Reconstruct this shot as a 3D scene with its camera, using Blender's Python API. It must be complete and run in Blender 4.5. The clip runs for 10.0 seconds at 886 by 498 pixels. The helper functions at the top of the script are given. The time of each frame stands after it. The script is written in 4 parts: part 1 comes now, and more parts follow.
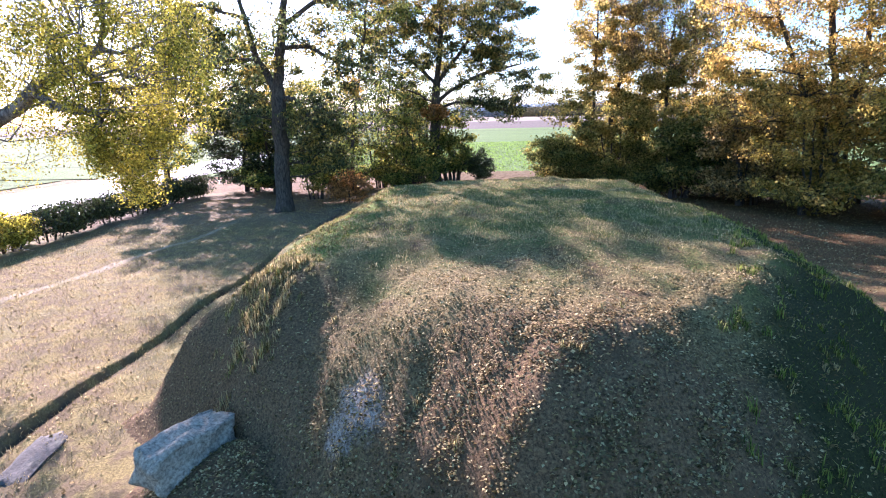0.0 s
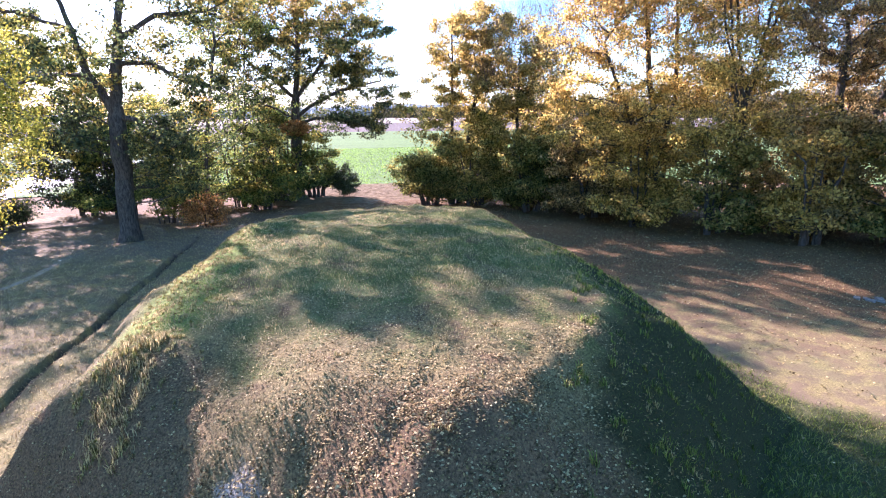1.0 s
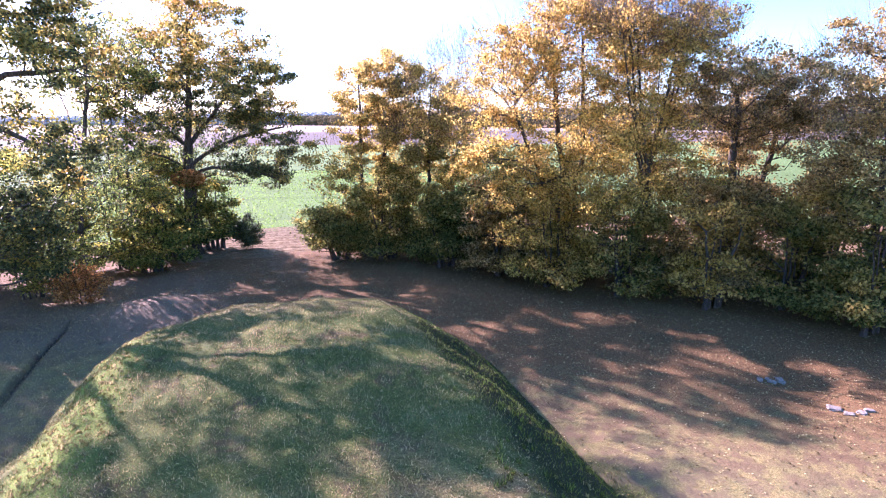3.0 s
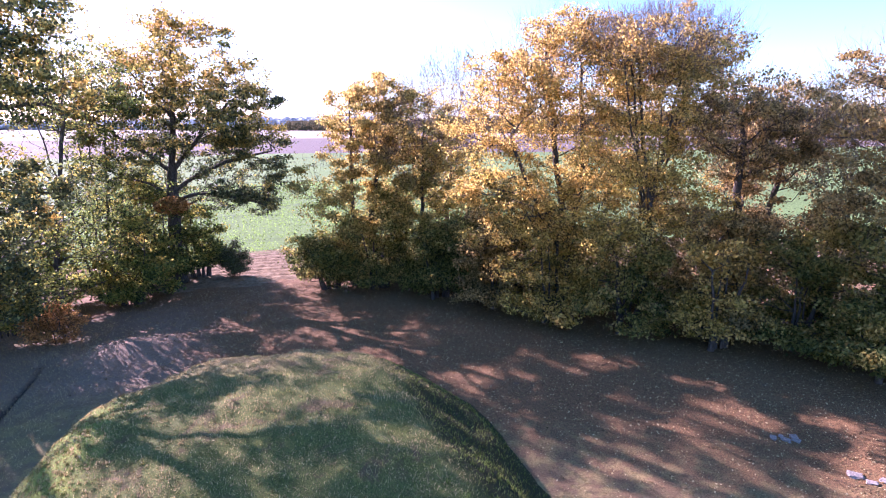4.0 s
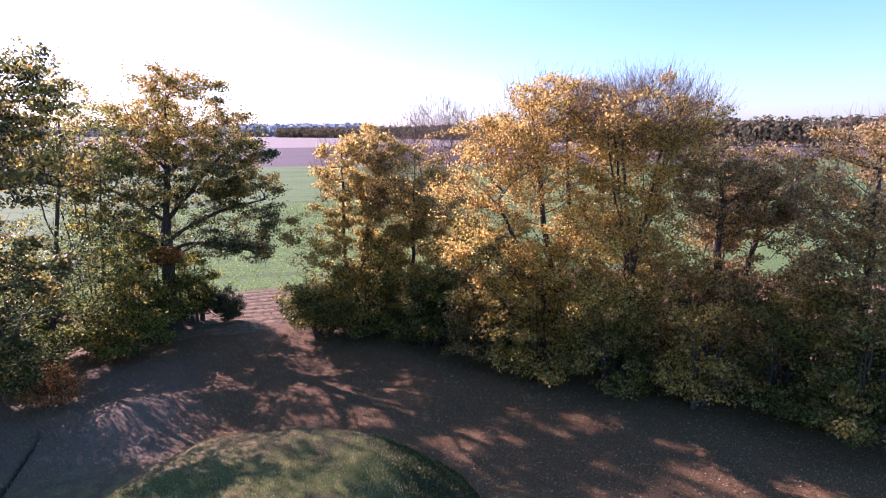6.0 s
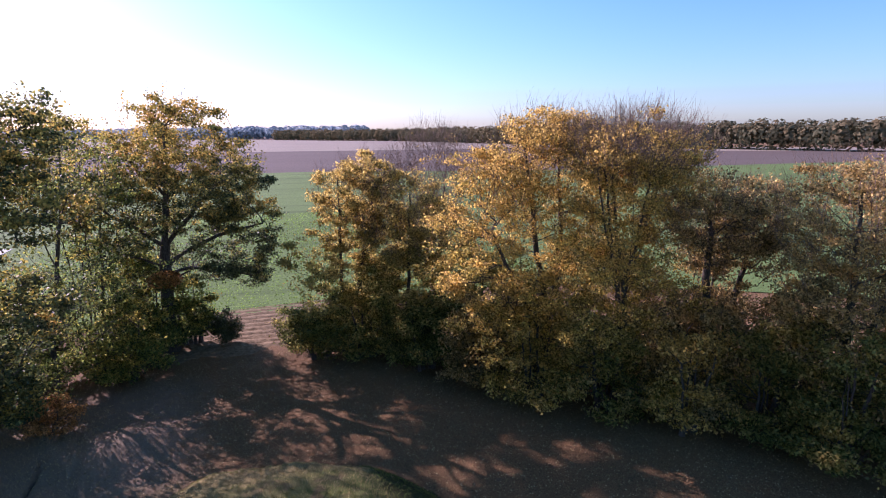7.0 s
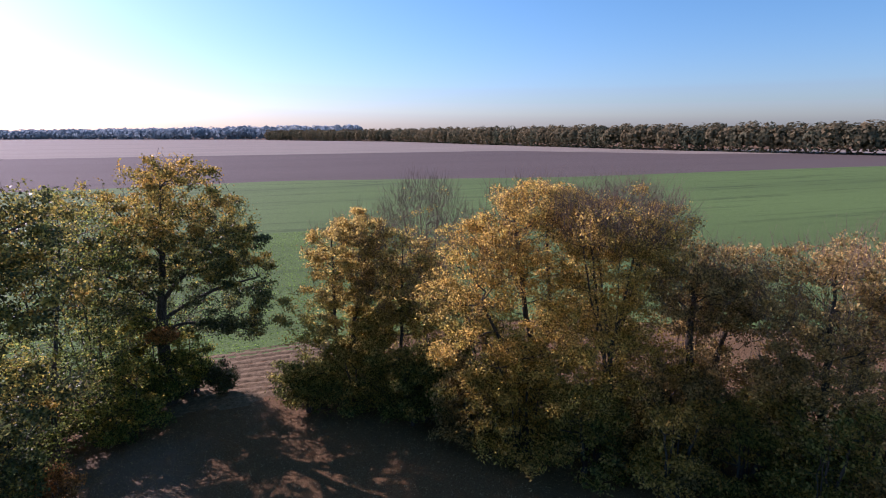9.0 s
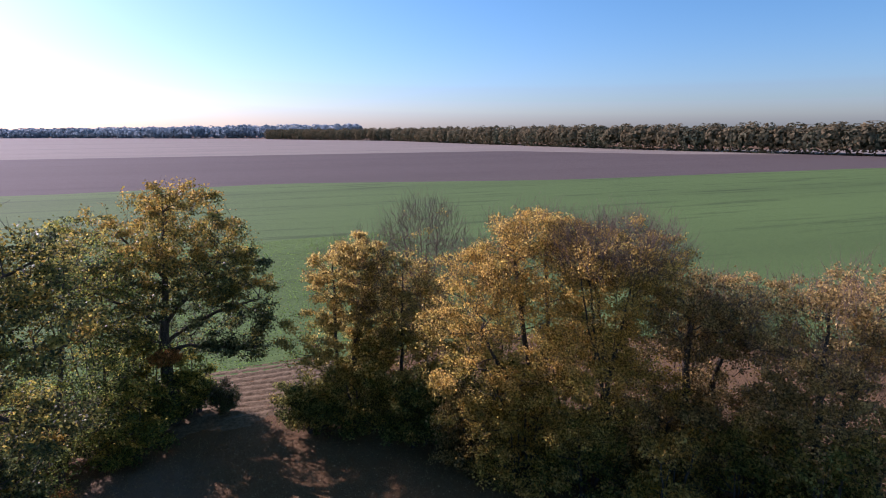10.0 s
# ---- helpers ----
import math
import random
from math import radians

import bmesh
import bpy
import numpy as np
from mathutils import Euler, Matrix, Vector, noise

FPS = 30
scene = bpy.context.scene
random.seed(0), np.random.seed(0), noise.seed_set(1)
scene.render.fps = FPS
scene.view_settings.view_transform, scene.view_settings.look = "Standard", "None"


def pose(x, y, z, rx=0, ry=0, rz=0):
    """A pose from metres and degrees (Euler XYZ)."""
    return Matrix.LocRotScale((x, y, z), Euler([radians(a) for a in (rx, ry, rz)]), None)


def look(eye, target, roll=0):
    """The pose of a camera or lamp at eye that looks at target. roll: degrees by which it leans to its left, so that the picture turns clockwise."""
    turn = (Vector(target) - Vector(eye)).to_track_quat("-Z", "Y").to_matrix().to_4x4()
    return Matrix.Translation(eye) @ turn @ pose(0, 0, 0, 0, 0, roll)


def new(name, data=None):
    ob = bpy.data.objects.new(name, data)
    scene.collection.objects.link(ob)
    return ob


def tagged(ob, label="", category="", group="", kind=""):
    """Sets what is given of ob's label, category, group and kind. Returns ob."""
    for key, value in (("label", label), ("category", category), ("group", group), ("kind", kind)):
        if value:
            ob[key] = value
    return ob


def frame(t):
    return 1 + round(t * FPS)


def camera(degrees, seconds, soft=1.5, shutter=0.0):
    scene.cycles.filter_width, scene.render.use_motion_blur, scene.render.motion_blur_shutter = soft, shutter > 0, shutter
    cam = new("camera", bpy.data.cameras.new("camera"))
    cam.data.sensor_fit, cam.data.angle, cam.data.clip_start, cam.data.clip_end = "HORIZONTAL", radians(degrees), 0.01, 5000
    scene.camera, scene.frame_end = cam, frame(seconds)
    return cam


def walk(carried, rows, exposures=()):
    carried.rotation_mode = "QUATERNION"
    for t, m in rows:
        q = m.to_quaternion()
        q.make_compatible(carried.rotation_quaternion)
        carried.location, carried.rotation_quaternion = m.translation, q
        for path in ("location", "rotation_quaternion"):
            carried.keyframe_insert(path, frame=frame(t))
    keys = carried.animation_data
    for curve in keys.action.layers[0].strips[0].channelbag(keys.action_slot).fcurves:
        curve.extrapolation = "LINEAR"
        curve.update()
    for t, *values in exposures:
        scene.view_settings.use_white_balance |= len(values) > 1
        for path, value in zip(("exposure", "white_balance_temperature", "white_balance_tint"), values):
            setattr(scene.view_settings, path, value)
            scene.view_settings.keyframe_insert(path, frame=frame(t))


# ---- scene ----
cam = camera(78.4, 10.0, soft=1.0)
PATH = [
    (0, (0.461, 0.15, 3.449), (0.319, 2.088, 2.975), -1.3),
    (0.5, (0.465, 0.118, 3.744), (0.567, 2.058, 3.268), -1.0),
    (1, (0.479, 0.087, 4.205), (0.816, 1.999, 3.725), -0.7),
    (1.5, (0.521, 0.199, 4.697), (1.065, 2.064, 4.221), -0.5),
    (2, (0.614, 0.471, 5.174), (1.22, 2.318, 4.704), -0.4),
    (2.5, (0.769, 0.884, 5.654), (1.392, 2.727, 5.19), -0.3),
    (3, (0.963, 1.411, 6.117), (1.597, 3.251, 5.657), -0.3),
    (3.2, (1.035, 1.63, 6.285), (1.673, 3.469, 5.831), -0.3),
    (3.75, (1.27, 2.22, 6.75), (1.916, 4.058, 6.303), -0.25),
    (4.3, (1.41, 2.5, 7.205), (2.07, 4.338, 6.768), -0.2),
    (4.5, (1.408, 2.511, 7.375), (2.072, 4.348, 6.944), -0.1),
    (5, (1.379, 2.462, 7.878), (2.048, 4.297, 7.448), -0.1),
    (5.5, (1.355, 2.39, 8.4), (2.032, 4.222, 7.972), -0.2),
    (7, (1.408, 2.11, 9.945), (2.102, 3.938, 9.525), -0.4),
    (7.5, (1.45, 2.03, 10.54), (2.146, 3.857, 10.122), -0.4),
    (8, (1.475, 2.018, 11.23), (2.173, 3.843, 10.805), -0.4),
    (8.5, (1.505, 2.045, 11.93), (2.213, 3.866, 11.507), -0.5),
    (9, (1.512, 2.08, 12.573), (2.227, 3.898, 12.146), -0.5),
    (9.5, (1.52, 2.09, 13.172), (2.235, 3.908, 12.741), -0.5),
    (10, (1.518, 2.06, 13.732), (2.233, 3.877, 13.299), -0.5),
]
EXPOSURES = [(0, 2.05, 6050, 44), (1.5, 2.38, 5900, 51), (3, 2.34, 5850, 60), (4.5, 2.06, 5850, 70), (5.5, 1.75, 5950, 69), (7, 0.97, 6050, 56), (8.5, 0.57, 6050, 50), (10, 0.44, 5950, 47)]
walk(cam, [(t, look(eye, target, roll)) for t, eye, target, roll in PATH], EXPOSURES)

# ---- light: a low autumn sun ahead of the camera, and the open sky ----
SUN_AZ, SUN_EL = -33.5, 26.5  # degrees east of +y, and above the horizon
SUN_WAY = Vector((math.sin(radians(SUN_AZ)) * math.cos(radians(SUN_EL)), math.cos(radians(SUN_AZ)) * math.cos(radians(SUN_EL)), math.sin(radians(SUN_EL))))
world = bpy.data.worlds.new("sky")
scene.world = world
world.use_nodes = True
wn, wl = world.node_tree.nodes, world.node_tree.links
sky = wn.new("ShaderNodeTexSky")
sky.sky_type, sky.sun_disc = "NISHITA", False
sky.sun_elevation, sky.sun_rotation = radians(SUN_EL), radians(SUN_AZ)
sky.air_density, sky.dust_density, sky.ozone_density = 1.0, 0.8, 3.4
wn["Background"].inputs["Strength"].default_value = 0.09
deep = wn.new("ShaderNodeHueSaturation")
deep.inputs["Saturation"].default_value, deep.inputs["Hue"].default_value = 1.15, 0.475
wl.new(sky.outputs["Color"], deep.inputs["Color"])
cool = wn.new("ShaderNodeMixRGB")
cool.blend_type = "MULTIPLY"
cool.inputs[0].default_value, cool.inputs[2].default_value = 1.0, (0.80, 1.03, 1.11, 1)
wl.new(deep.outputs["Color"], cool.inputs[1])
wl.new(cool.outputs["Color"], wn["Background"].inputs["Color"])
sun = new("sun", bpy.data.lights.new("sun", "SUN"))
sun.data.energy, sun.data.angle, sun.data.color = 5.0, radians(0.53), (1.0, 0.94, 0.86)
sun.matrix_world = look(SUN_WAY * 100, (0, 0, 0))


# ---- materials ----
def ramp(nodes, stops, mode="LINEAR"):
    r = nodes.new("ShaderNodeValToRGB")
    r.color_ramp.interpolation = mode
    e = r.color_ramp.elements
    while len(e) > 1:
        e.remove(e[-1])
    e[0].position, e[0].color = stops[0][0], (*stops[0][1], 1)
    for at, c in stops[1:]:
        k = e.new(at)
        k.color = (*c, 1)
    return r


def material(name, rough=0.85, spec=0.25):
    m = bpy.data.materials.new(name)
    m.use_nodes = True
    n, l = m.node_tree.nodes, m.node_tree.links
    b = n["Principled BSDF"]
    b.inputs["Roughness"].default_value = rough
    b.inputs["Specular IOR Level"].default_value = spec
    return m, n, l, b


def noise_node(n, l, scale, detail=5.0, rough=0.6, vector=None, distort=0.0):
    t = n.new("ShaderNodeTexNoise")
    t.inputs["Scale"].default_value, t.inputs["Detail"].default_value = scale, detail
    t.inputs["Roughness"].default_value, t.inputs["Distortion"].default_value = rough, distort
    if vector is not None:
        l.new(vector, t.inputs["Vector"])
    return t.outputs["Fac"]


def mixed(n, l, fac, a, b, blend="MIX"):
    x = n.new("ShaderNodeMix")
    x.data_type, x.blend_type = "RGBA", blend
    for value, socket in ((fac, x.inputs[0]), (a, x.inputs[6]), (b, x.inputs[7])):
        if isinstance(value, (int, float)):
            socket.default_value = value
        elif isinstance(value, tuple):
            socket.default_value = (*value, 1)
        else:
            l.new(value, socket)
    return x.outputs[2]


def sums(n, l, op, a, b=0.0, clamp=False):
    x = n.new("ShaderNodeMath")
    x.operation, x.use_clamp = op, clamp
    for value, socket in ((a, x.inputs[0]), (b, x.inputs[1])):
        if isinstance(value, (int, float)):
            socket.default_value = value
        else:
            l.new(value, socket)
    return x.outputs[0]


def spread(n, l, value, lo, hi, a=0.0, b=1.0):
    x = n.new("ShaderNodeMapRange")
    x.interpolation_type = "SMOOTHSTEP"
    for k, v in ((1, lo), (2, hi), (3, a), (4, b)):
        x.inputs[k].default_value = v
    l.new(value, x.inputs[0])
    return x.outputs[0]


def bumped(n, l, b, height, strength=0.5, distance=0.02):
    x = n.new("ShaderNodeBump")
    x.inputs["Strength"].default_value, x.inputs["Distance"].default_value = strength, distance
    l.new(height, x.inputs["Height"])
    l.new(x.outputs["Normal"], b.inputs["Normal"])


def place(n, l):
    g = n.new("ShaderNodeNewGeometry")
    s = n.new("ShaderNodeSeparateXYZ")
    l.new(g.outputs["Position"], s.inputs[0])
    return g.outputs["Position"], s.outputs[0], s.outputs[1], s.outputs[2]


def leaf_material(name, stops, through_share=0.42, rough=0.55, spec=0.3, value=(0.32, 1.25)):
    """Leaves: the tint that each leaf carries picks its autumn colour; light passes through the blade."""
    m, n, l, b = material(name, rough, spec)
    a = n.new("ShaderNodeAttribute")
    a.attribute_name = "tint"
    g = n.new("ShaderNodeNewGeometry")
    jitter = sums(n, l, "MULTIPLY_ADD", g.outputs["Random Per Island"], 0.16)
    shifted = sums(n, l, "ADD", a.outputs["Fac"], sums(n, l, "SUBTRACT", jitter, 0.08))
    r = ramp(n, stops)
    l.new(shifted, r.inputs[0])
    hsv = n.new("ShaderNodeHueSaturation")
    l.new(r.outputs[0], hsv.inputs["Color"])
    l.new(spread(n, l, g.outputs["Random Per Island"], 0, 1, *value), hsv.inputs["Value"])
    l.new(hsv.outputs[0], b.inputs["Base Color"])
    t = n.new("ShaderNodeBsdfTranslucent")
    glow = n.new("ShaderNodeHueSaturation")
    glow.inputs["Saturation"].default_value, glow.inputs["Value"].default_value = 1.0, 1.7
    l.new(hsv.outputs[0], glow.inputs["Color"])
    l.new(glow.outputs[0], t.inputs["Color"])
    x = n.new("ShaderNodeMixShader")
    x.inputs[0].default_value = through_share
    l.new(b.outputs[0], x.inputs[1])
    l.new(t.outputs[0], x.inputs[2])
    l.new(x.outputs[0], n["Material Output"].inputs["Surface"])
    return m


OAK_LEAVES = leaf_material("oak_leaves", [(0.0, (0.024, 0.052, 0.03)), (0.4, (0.045, 0.085, 0.04)), (0.62, (0.11, 0.13, 0.045)), (0.8, (0.34, 0.28, 0.06)), (1.0, (0.44, 0.27, 0.06))], 0.40, 0.5, 0.25)
BIRCH_LEAVES = leaf_material("birch_leaves", [(0.0, (0.03, 0.055, 0.014)), (0.4, (0.10, 0.13, 0.022)), (0.75, (0.23, 0.23, 0.035)), (1.0, (0.40, 0.34, 0.05))], 0.40, 0.6, 0.15)
GREEN_LEAVES = leaf_material("hazel_green_leaves", [(0.0, (0.018, 0.045, 0.024)), (0.45, (0.048, 0.09, 0.034)), (0.75, (0.22, 0.25, 0.05)), (1.0, (0.40, 0.32, 0.07))], 0.52, 0.55, 0.2)
MAPLE_LEAVES = leaf_material("golden_leaves", [(0.0, (0.05, 0.06, 0.025)), (0.35, (0.14, 0.125, 0.04)), (0.6, (0.32, 0.245, 0.065)), (0.85, (0.53, 0.40, 0.09)), (1.0, (0.56, 0.38, 0.10))], 0.52, 0.55, 0.2)
HAZEL_LEAVES = leaf_material("hazel_leaves", [(0.0, (0.025, 0.06, 0.024)), (0.4, (0.085, 0.135, 0.04)), (0.75, (0.31, 0.28, 0.075)), (1.0, (0.46, 0.34, 0.10))], 0.62, 0.55, 0.2)
BROWN_LEAVES = leaf_material("brown_leaves", [(0.0, (0.05, 0.062, 0.028)), (0.35, (0.12, 0.112, 0.05)), (0.7, (0.28, 0.21, 0.09)), (1.0, (0.47, 0.33, 0.12))], 0.6, 0.6, 0.2)
DARK_LEAVES = leaf_material("evergreen_leaves", [(0.0, (0.015, 0.03, 0.012)), (0.6, (0.03, 0.055, 0.02)), (1.0, (0.07, 0.09, 0.03))], 0.15, 0.45)
RED_LEAVES = leaf_material("red_leaves", [(0.0, (0.15, 0.065, 0.028)), (0.5, (0.34, 0.14, 0.045)), (1.0, (0.46, 0.23, 0.07))])
# greens pulled slightly towards blue, a mild haze mixed into the colour
WOOD_LEAVES = leaf_material("far_wood_leaves", [(0.0, (0.05, 0.075, 0.055)), (0.45, (0.075, 0.095, 0.06)), (0.75, (0.13, 0.12, 0.07)), (1.0, (0.18, 0.145, 0.08))], 0.3, 0.95, 0.02, (0.8, 1.15))
# pale blue-grey in place of leaf green: aerial haze painted into the colour
HAZED_LEAVES = leaf_material("hazed_wood_leaves", [(0.0, (0.22, 0.29, 0.33)), (1.0, (0.26, 0.32, 0.35))], 0.4, 0.95, 0.02, (0.85, 1.1))
FALLEN_LEAVES = leaf_material("fallen_leaves", [(0.0, (0.045, 0.027, 0.011)), (0.4, (0.13, 0.082, 0.031)), (0.75, (0.26, 0.185, 0.07)), (1.0, (0.42, 0.33, 0.16))], 0.15, 0.8, 0.15)
GRASS_BLADES = leaf_material("grass_blades", [(0.0, (0.018, 0.03, 0.011)), (0.25, (0.045, 0.075, 0.02)), (0.45, (0.095, 0.16, 0.028)), (0.7, (0.20, 0.22, 0.05)), (1.0, (0.38, 0.30, 0.145))], 0.4, 0.7, 0.08)
CROP_LEAVES = leaf_material("crop_leaves", [(0.0, (0.09, 0.18, 0.03)), (1.0, (0.20, 0.33, 0.06))], 0.4, 0.85, 0.05)


def bark(name, dark, light):
    m, n, l, b = material(name, 0.9, 0.2)
    p = n.new("ShaderNodeTexCoord").outputs["Object"]
    mp = n.new("ShaderNodeMapping")
    mp.inputs["Scale"].default_value = (1, 1, 0.22)
    l.new(p, mp.inputs[0])
    ridges = noise_node(n, l, 22, 6, 0.7, mp.outputs[0], 0.6)
    moss = noise_node(n, l, 1.6, 4, 0.6, p)
    c = mixed(n, l, spread(n, l, ridges, 0.35, 0.7), dark, light)
    c = mixed(n, l, spread(n, l, moss, 0.55, 0.75, 0, 0.5), c, (0.07, 0.085, 0.03))
    l.new(c, b.inputs["Base Color"])
    bumped(n, l, b, ridges, 0.9, 0.03)
    return m


OAK_BARK = bark("oak_bark", (0.035, 0.028, 0.022), (0.13, 0.11, 0.085))
BIRCH_BARK = bark("birch_bark", (0.05, 0.045, 0.04), (0.30, 0.28, 0.25))
PALE_TWIGS = bark("pale_twigs", (0.13, 0.09, 0.068), (0.33, 0.24, 0.18))
TWIG_BARK = bark("twig_bark", (0.04, 0.03, 0.024), (0.13, 0.10, 0.08))


def ground_material():
    """Trodden clearing: dry mown grass, brown leaf fall under the trees, bare earth."""
    m, n, l, b = material("clearing_ground", 0.95, 0.15)
    p, x, y, z = place(n, l)
    fine = noise_node(n, l, 38, 6, 0.75, p)
    mid = noise_node(n, l, 2.6, 6, 0.65, p)
    broad = noise_node(n, l, 0.35, 4, 0.55, p)
    straw = mixed(n, l, spread(n, l, fine, 0.3, 0.7), (0.115, 0.088, 0.034), (0.39, 0.305, 0.12))
    straw = mixed(n, l, spread(n, l, mid, 0.40, 0.58, 0, 0.95), straw, mixed(n, l, fine, (0.075, 0.052, 0.028), (0.27, 0.195, 0.11)))
    # a faint trodden line across the lawn
    track = sums(n, l, "ABSOLUTE", sums(n, l, "ADD", sums(n, l, "SUBTRACT", x, sums(n, l, "MULTIPLY", y, 0.17)), sums(n, l, "ADD", 10.85, sums(n, l, "MULTIPLY", broad, 0.3))))
    straw = mixed(n, l, sums(n, l, "MULTIPLY", spread(n, l, track, 0.05, 0.22, 0.8, 0.0), spread(n, l, mid, 0.3, 0.5)), straw, (0.42, 0.35, 0.26))
    green = mixed(n, l, spread(n, l, fine, 0.3, 0.7), (0.07, 0.08, 0.028), (0.24, 0.225, 0.095))
    litter = mixed(n, l, spread(n, l, fine, 0.32, 0.68), (0.036, 0.020, 0.009), (0.29, 0.165, 0.072))
    # leaf fall lies thickest along the hedge and under the far trees
    hedge = sums(n, l, "ADD", sums(n, l, "MULTIPLY", x, 0.62), sums(n, l, "MULTIPLY", y, 0.78))
    under = spread(n, l, sums(n, l, "ADD", hedge, sums(n, l, "MULTIPLY", sums(n, l, "SUBTRACT", mid, 0.5), 7.0)), 10.5, 15.5)
    c = mixed(n, l, spread(n, l, broad, 0.42, 0.62, 0, 0.5), straw, green)
    c = mixed(n, l, under, c, litter)
    # dusty bare soil between the mound's far end and the oaks
    soil = sums(n, l, "MULTIPLY", spread(n, l, sums(n, l, "ADD", x, sums(n, l, "MULTIPLY", mid, 3.0)), -0.6, 2.2, 0.85, 0.0), spread(n, l, y, 16.5, 19.0))
    soil = sums(n, l, "MULTIPLY", soil, spread(n, l, y, 24.0, 26.5, 1.0, 0.0))
    c = mixed(n, l, soil, c, mixed(n, l, spread(n, l, fine, 0.3, 0.7), (0.09, 0.062, 0.04), (0.31, 0.235, 0.16)))
    # grassy ground along the mound's foot, darkened to stand for shade
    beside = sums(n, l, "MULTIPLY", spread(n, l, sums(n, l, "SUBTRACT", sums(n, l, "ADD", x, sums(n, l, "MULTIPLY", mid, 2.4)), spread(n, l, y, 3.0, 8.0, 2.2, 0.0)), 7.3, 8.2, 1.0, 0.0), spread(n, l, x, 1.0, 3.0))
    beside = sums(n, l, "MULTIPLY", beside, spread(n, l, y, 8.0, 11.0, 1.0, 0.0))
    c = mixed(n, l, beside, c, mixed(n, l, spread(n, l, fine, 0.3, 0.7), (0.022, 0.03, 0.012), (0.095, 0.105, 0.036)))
    earth = spread(n, l, mid, 0.62, 0.74, 0, 0.7)
    c = mixed(n, l, earth, c, (0.13, 0.09, 0.06))
    # dark brown line in the cut along the lawn
    cut = sums(n, l, "ABSOLUTE", sums(n, l, "ADD", sums(n, l, "ADD", x, 4.82), sums(n, l, "MULTIPLY", sums(n, l, "SUBTRACT", mid, 0.5), 0.12)))
    far = spread(n, l, y, 19, 21, 1, 0)
    c = mixed(n, l, sums(n, l, "MULTIPLY", far, spread(n, l, cut, 0.03, 0.10, 0.85, 0.0)), c, (0.055, 0.04, 0.032))
    l.new(c, b.inputs["Base Color"])
    bumped(n, l, b, sums(n, l, "ADD", fine, mid), 0.8, 0.03)
    return m


def mound_material():
    """Turf on the mound: green on the top, worn and full of dry leaves at the near end."""
    m, n, l, b = material("mound_turf", 0.95, 0.15)
    p, x, y, z = place(n, l)
    fine = noise_node(n, l, 42, 6, 0.75, p)
    mid = noise_node(n, l, 2.2, 6, 0.65, p)
    broad = noise_node(n, l, 0.55, 4, 0.55, p)
    turf = mixed(n, l, spread(n, l, fine, 0.3, 0.7), (0.024, 0.038, 0.009), (0.155, 0.18, 0.042))
    straw = mixed(n, l, spread(n, l, fine, 0.3, 0.7), (0.06, 0.043, 0.018), (0.34, 0.26, 0.11))
    worn = sums(n, l, "ADD", sums(n, l, "MULTIPLY", y, -0.16), sums(n, l, "MULTIPLY", mid, 1.6))
    worn = sums(n, l, "ADD", worn, sums(n, l, "MULTIPLY", broad, 0.8))
    c = mixed(n, l, spread(n, l, worn, -0.15, 0.55), turf, straw)
    litter = mixed(n, l, spread(n, l, fine, 0.3, 0.7), (0.045, 0.027, 0.016), (0.27, 0.165, 0.085))
    c = mixed(n, l, spread(n, l, sums(n, l, "ADD", y, sums(n, l, "MULTIPLY", mid, 1.6)), 4.5, 5.6, 0.9, 0.0), c, litter)
    ramp_side = sums(n, l, "MULTIPLY", spread(n, l, sums(n, l, "ADD", x, sums(n, l, "MULTIPLY", mid, 0.8)), -0.9, -0.2, 0.9, 0.0), spread(n, l, sums(n, l, "ADD", y, sums(n, l, "MULTIPLY", mid, 1.0)), 6.1, 6.9, 1.0, 0.0))
    foot = spread(n, l, sums(n, l, "ADD", x, sums(n, l, "MULTIPLY", mid, 0.9)), -1.9, -1.3, 1.0, 0.0)
    c = mixed(n, l, sums(n, l, "MULTIPLY", foot, spread(n, l, y, 8.5, 11.5, 0.95, 0.2)), c, mixed(n, l, spread(n, l, fine, 0.3, 0.7), (0.05, 0.045, 0.018), (0.25, 0.20, 0.085)))
    patch = noise_node(n, l, 1.1, 5, 0.7, p, 0.8)
    c = mixed(n, l, spread(n, l, patch, 0.52, 0.66, 0, 0.8), c, mixed(n, l, fine, (0.045, 0.029, 0.018), (0.19, 0.12, 0.06)))
    c = mixed(n, l, sums(n, l, "MULTIPLY", spread(n, l, patch, 0.32, 0.44, 0.6, 0), spread(n, l, y, 4.5, 6.0)), c, mixed(n, l, fine, (0.05, 0.075, 0.022), (0.25, 0.27, 0.10)))
    ridge = sums(n, l, "ABSOLUTE", sums(n, l, "ADD", x, sums(n, l, "ADD", 2.25, sums(n, l, "MULTIPLY", mid, -0.7))))
    lush = sums(n, l, "MULTIPLY", spread(n, l, ridge, 0.3, 0.85, 0.9, 0.0), spread(n, l, sums(n, l, "ADD", y, sums(n, l, "MULTIPLY", mid, 1.2)), 5.9, 7.0))
    c = mixed(n, l, lush, c, mixed(n, l, spread(n, l, fine, 0.3, 0.7), (0.05, 0.085, 0.018), (0.27, 0.34, 0.06)))
    c = mixed(n, l, ramp_side, c, litter)
    # dry straw-coloured rim at the far end, its sunlit look painted in
    c = mixed(n, l, spread(n, l, sums(n, l, "ADD", y, sums(n, l, "MULTIPLY", mid, 1.5)), 14.0, 15.6, 0.0, 0.75), c, straw)
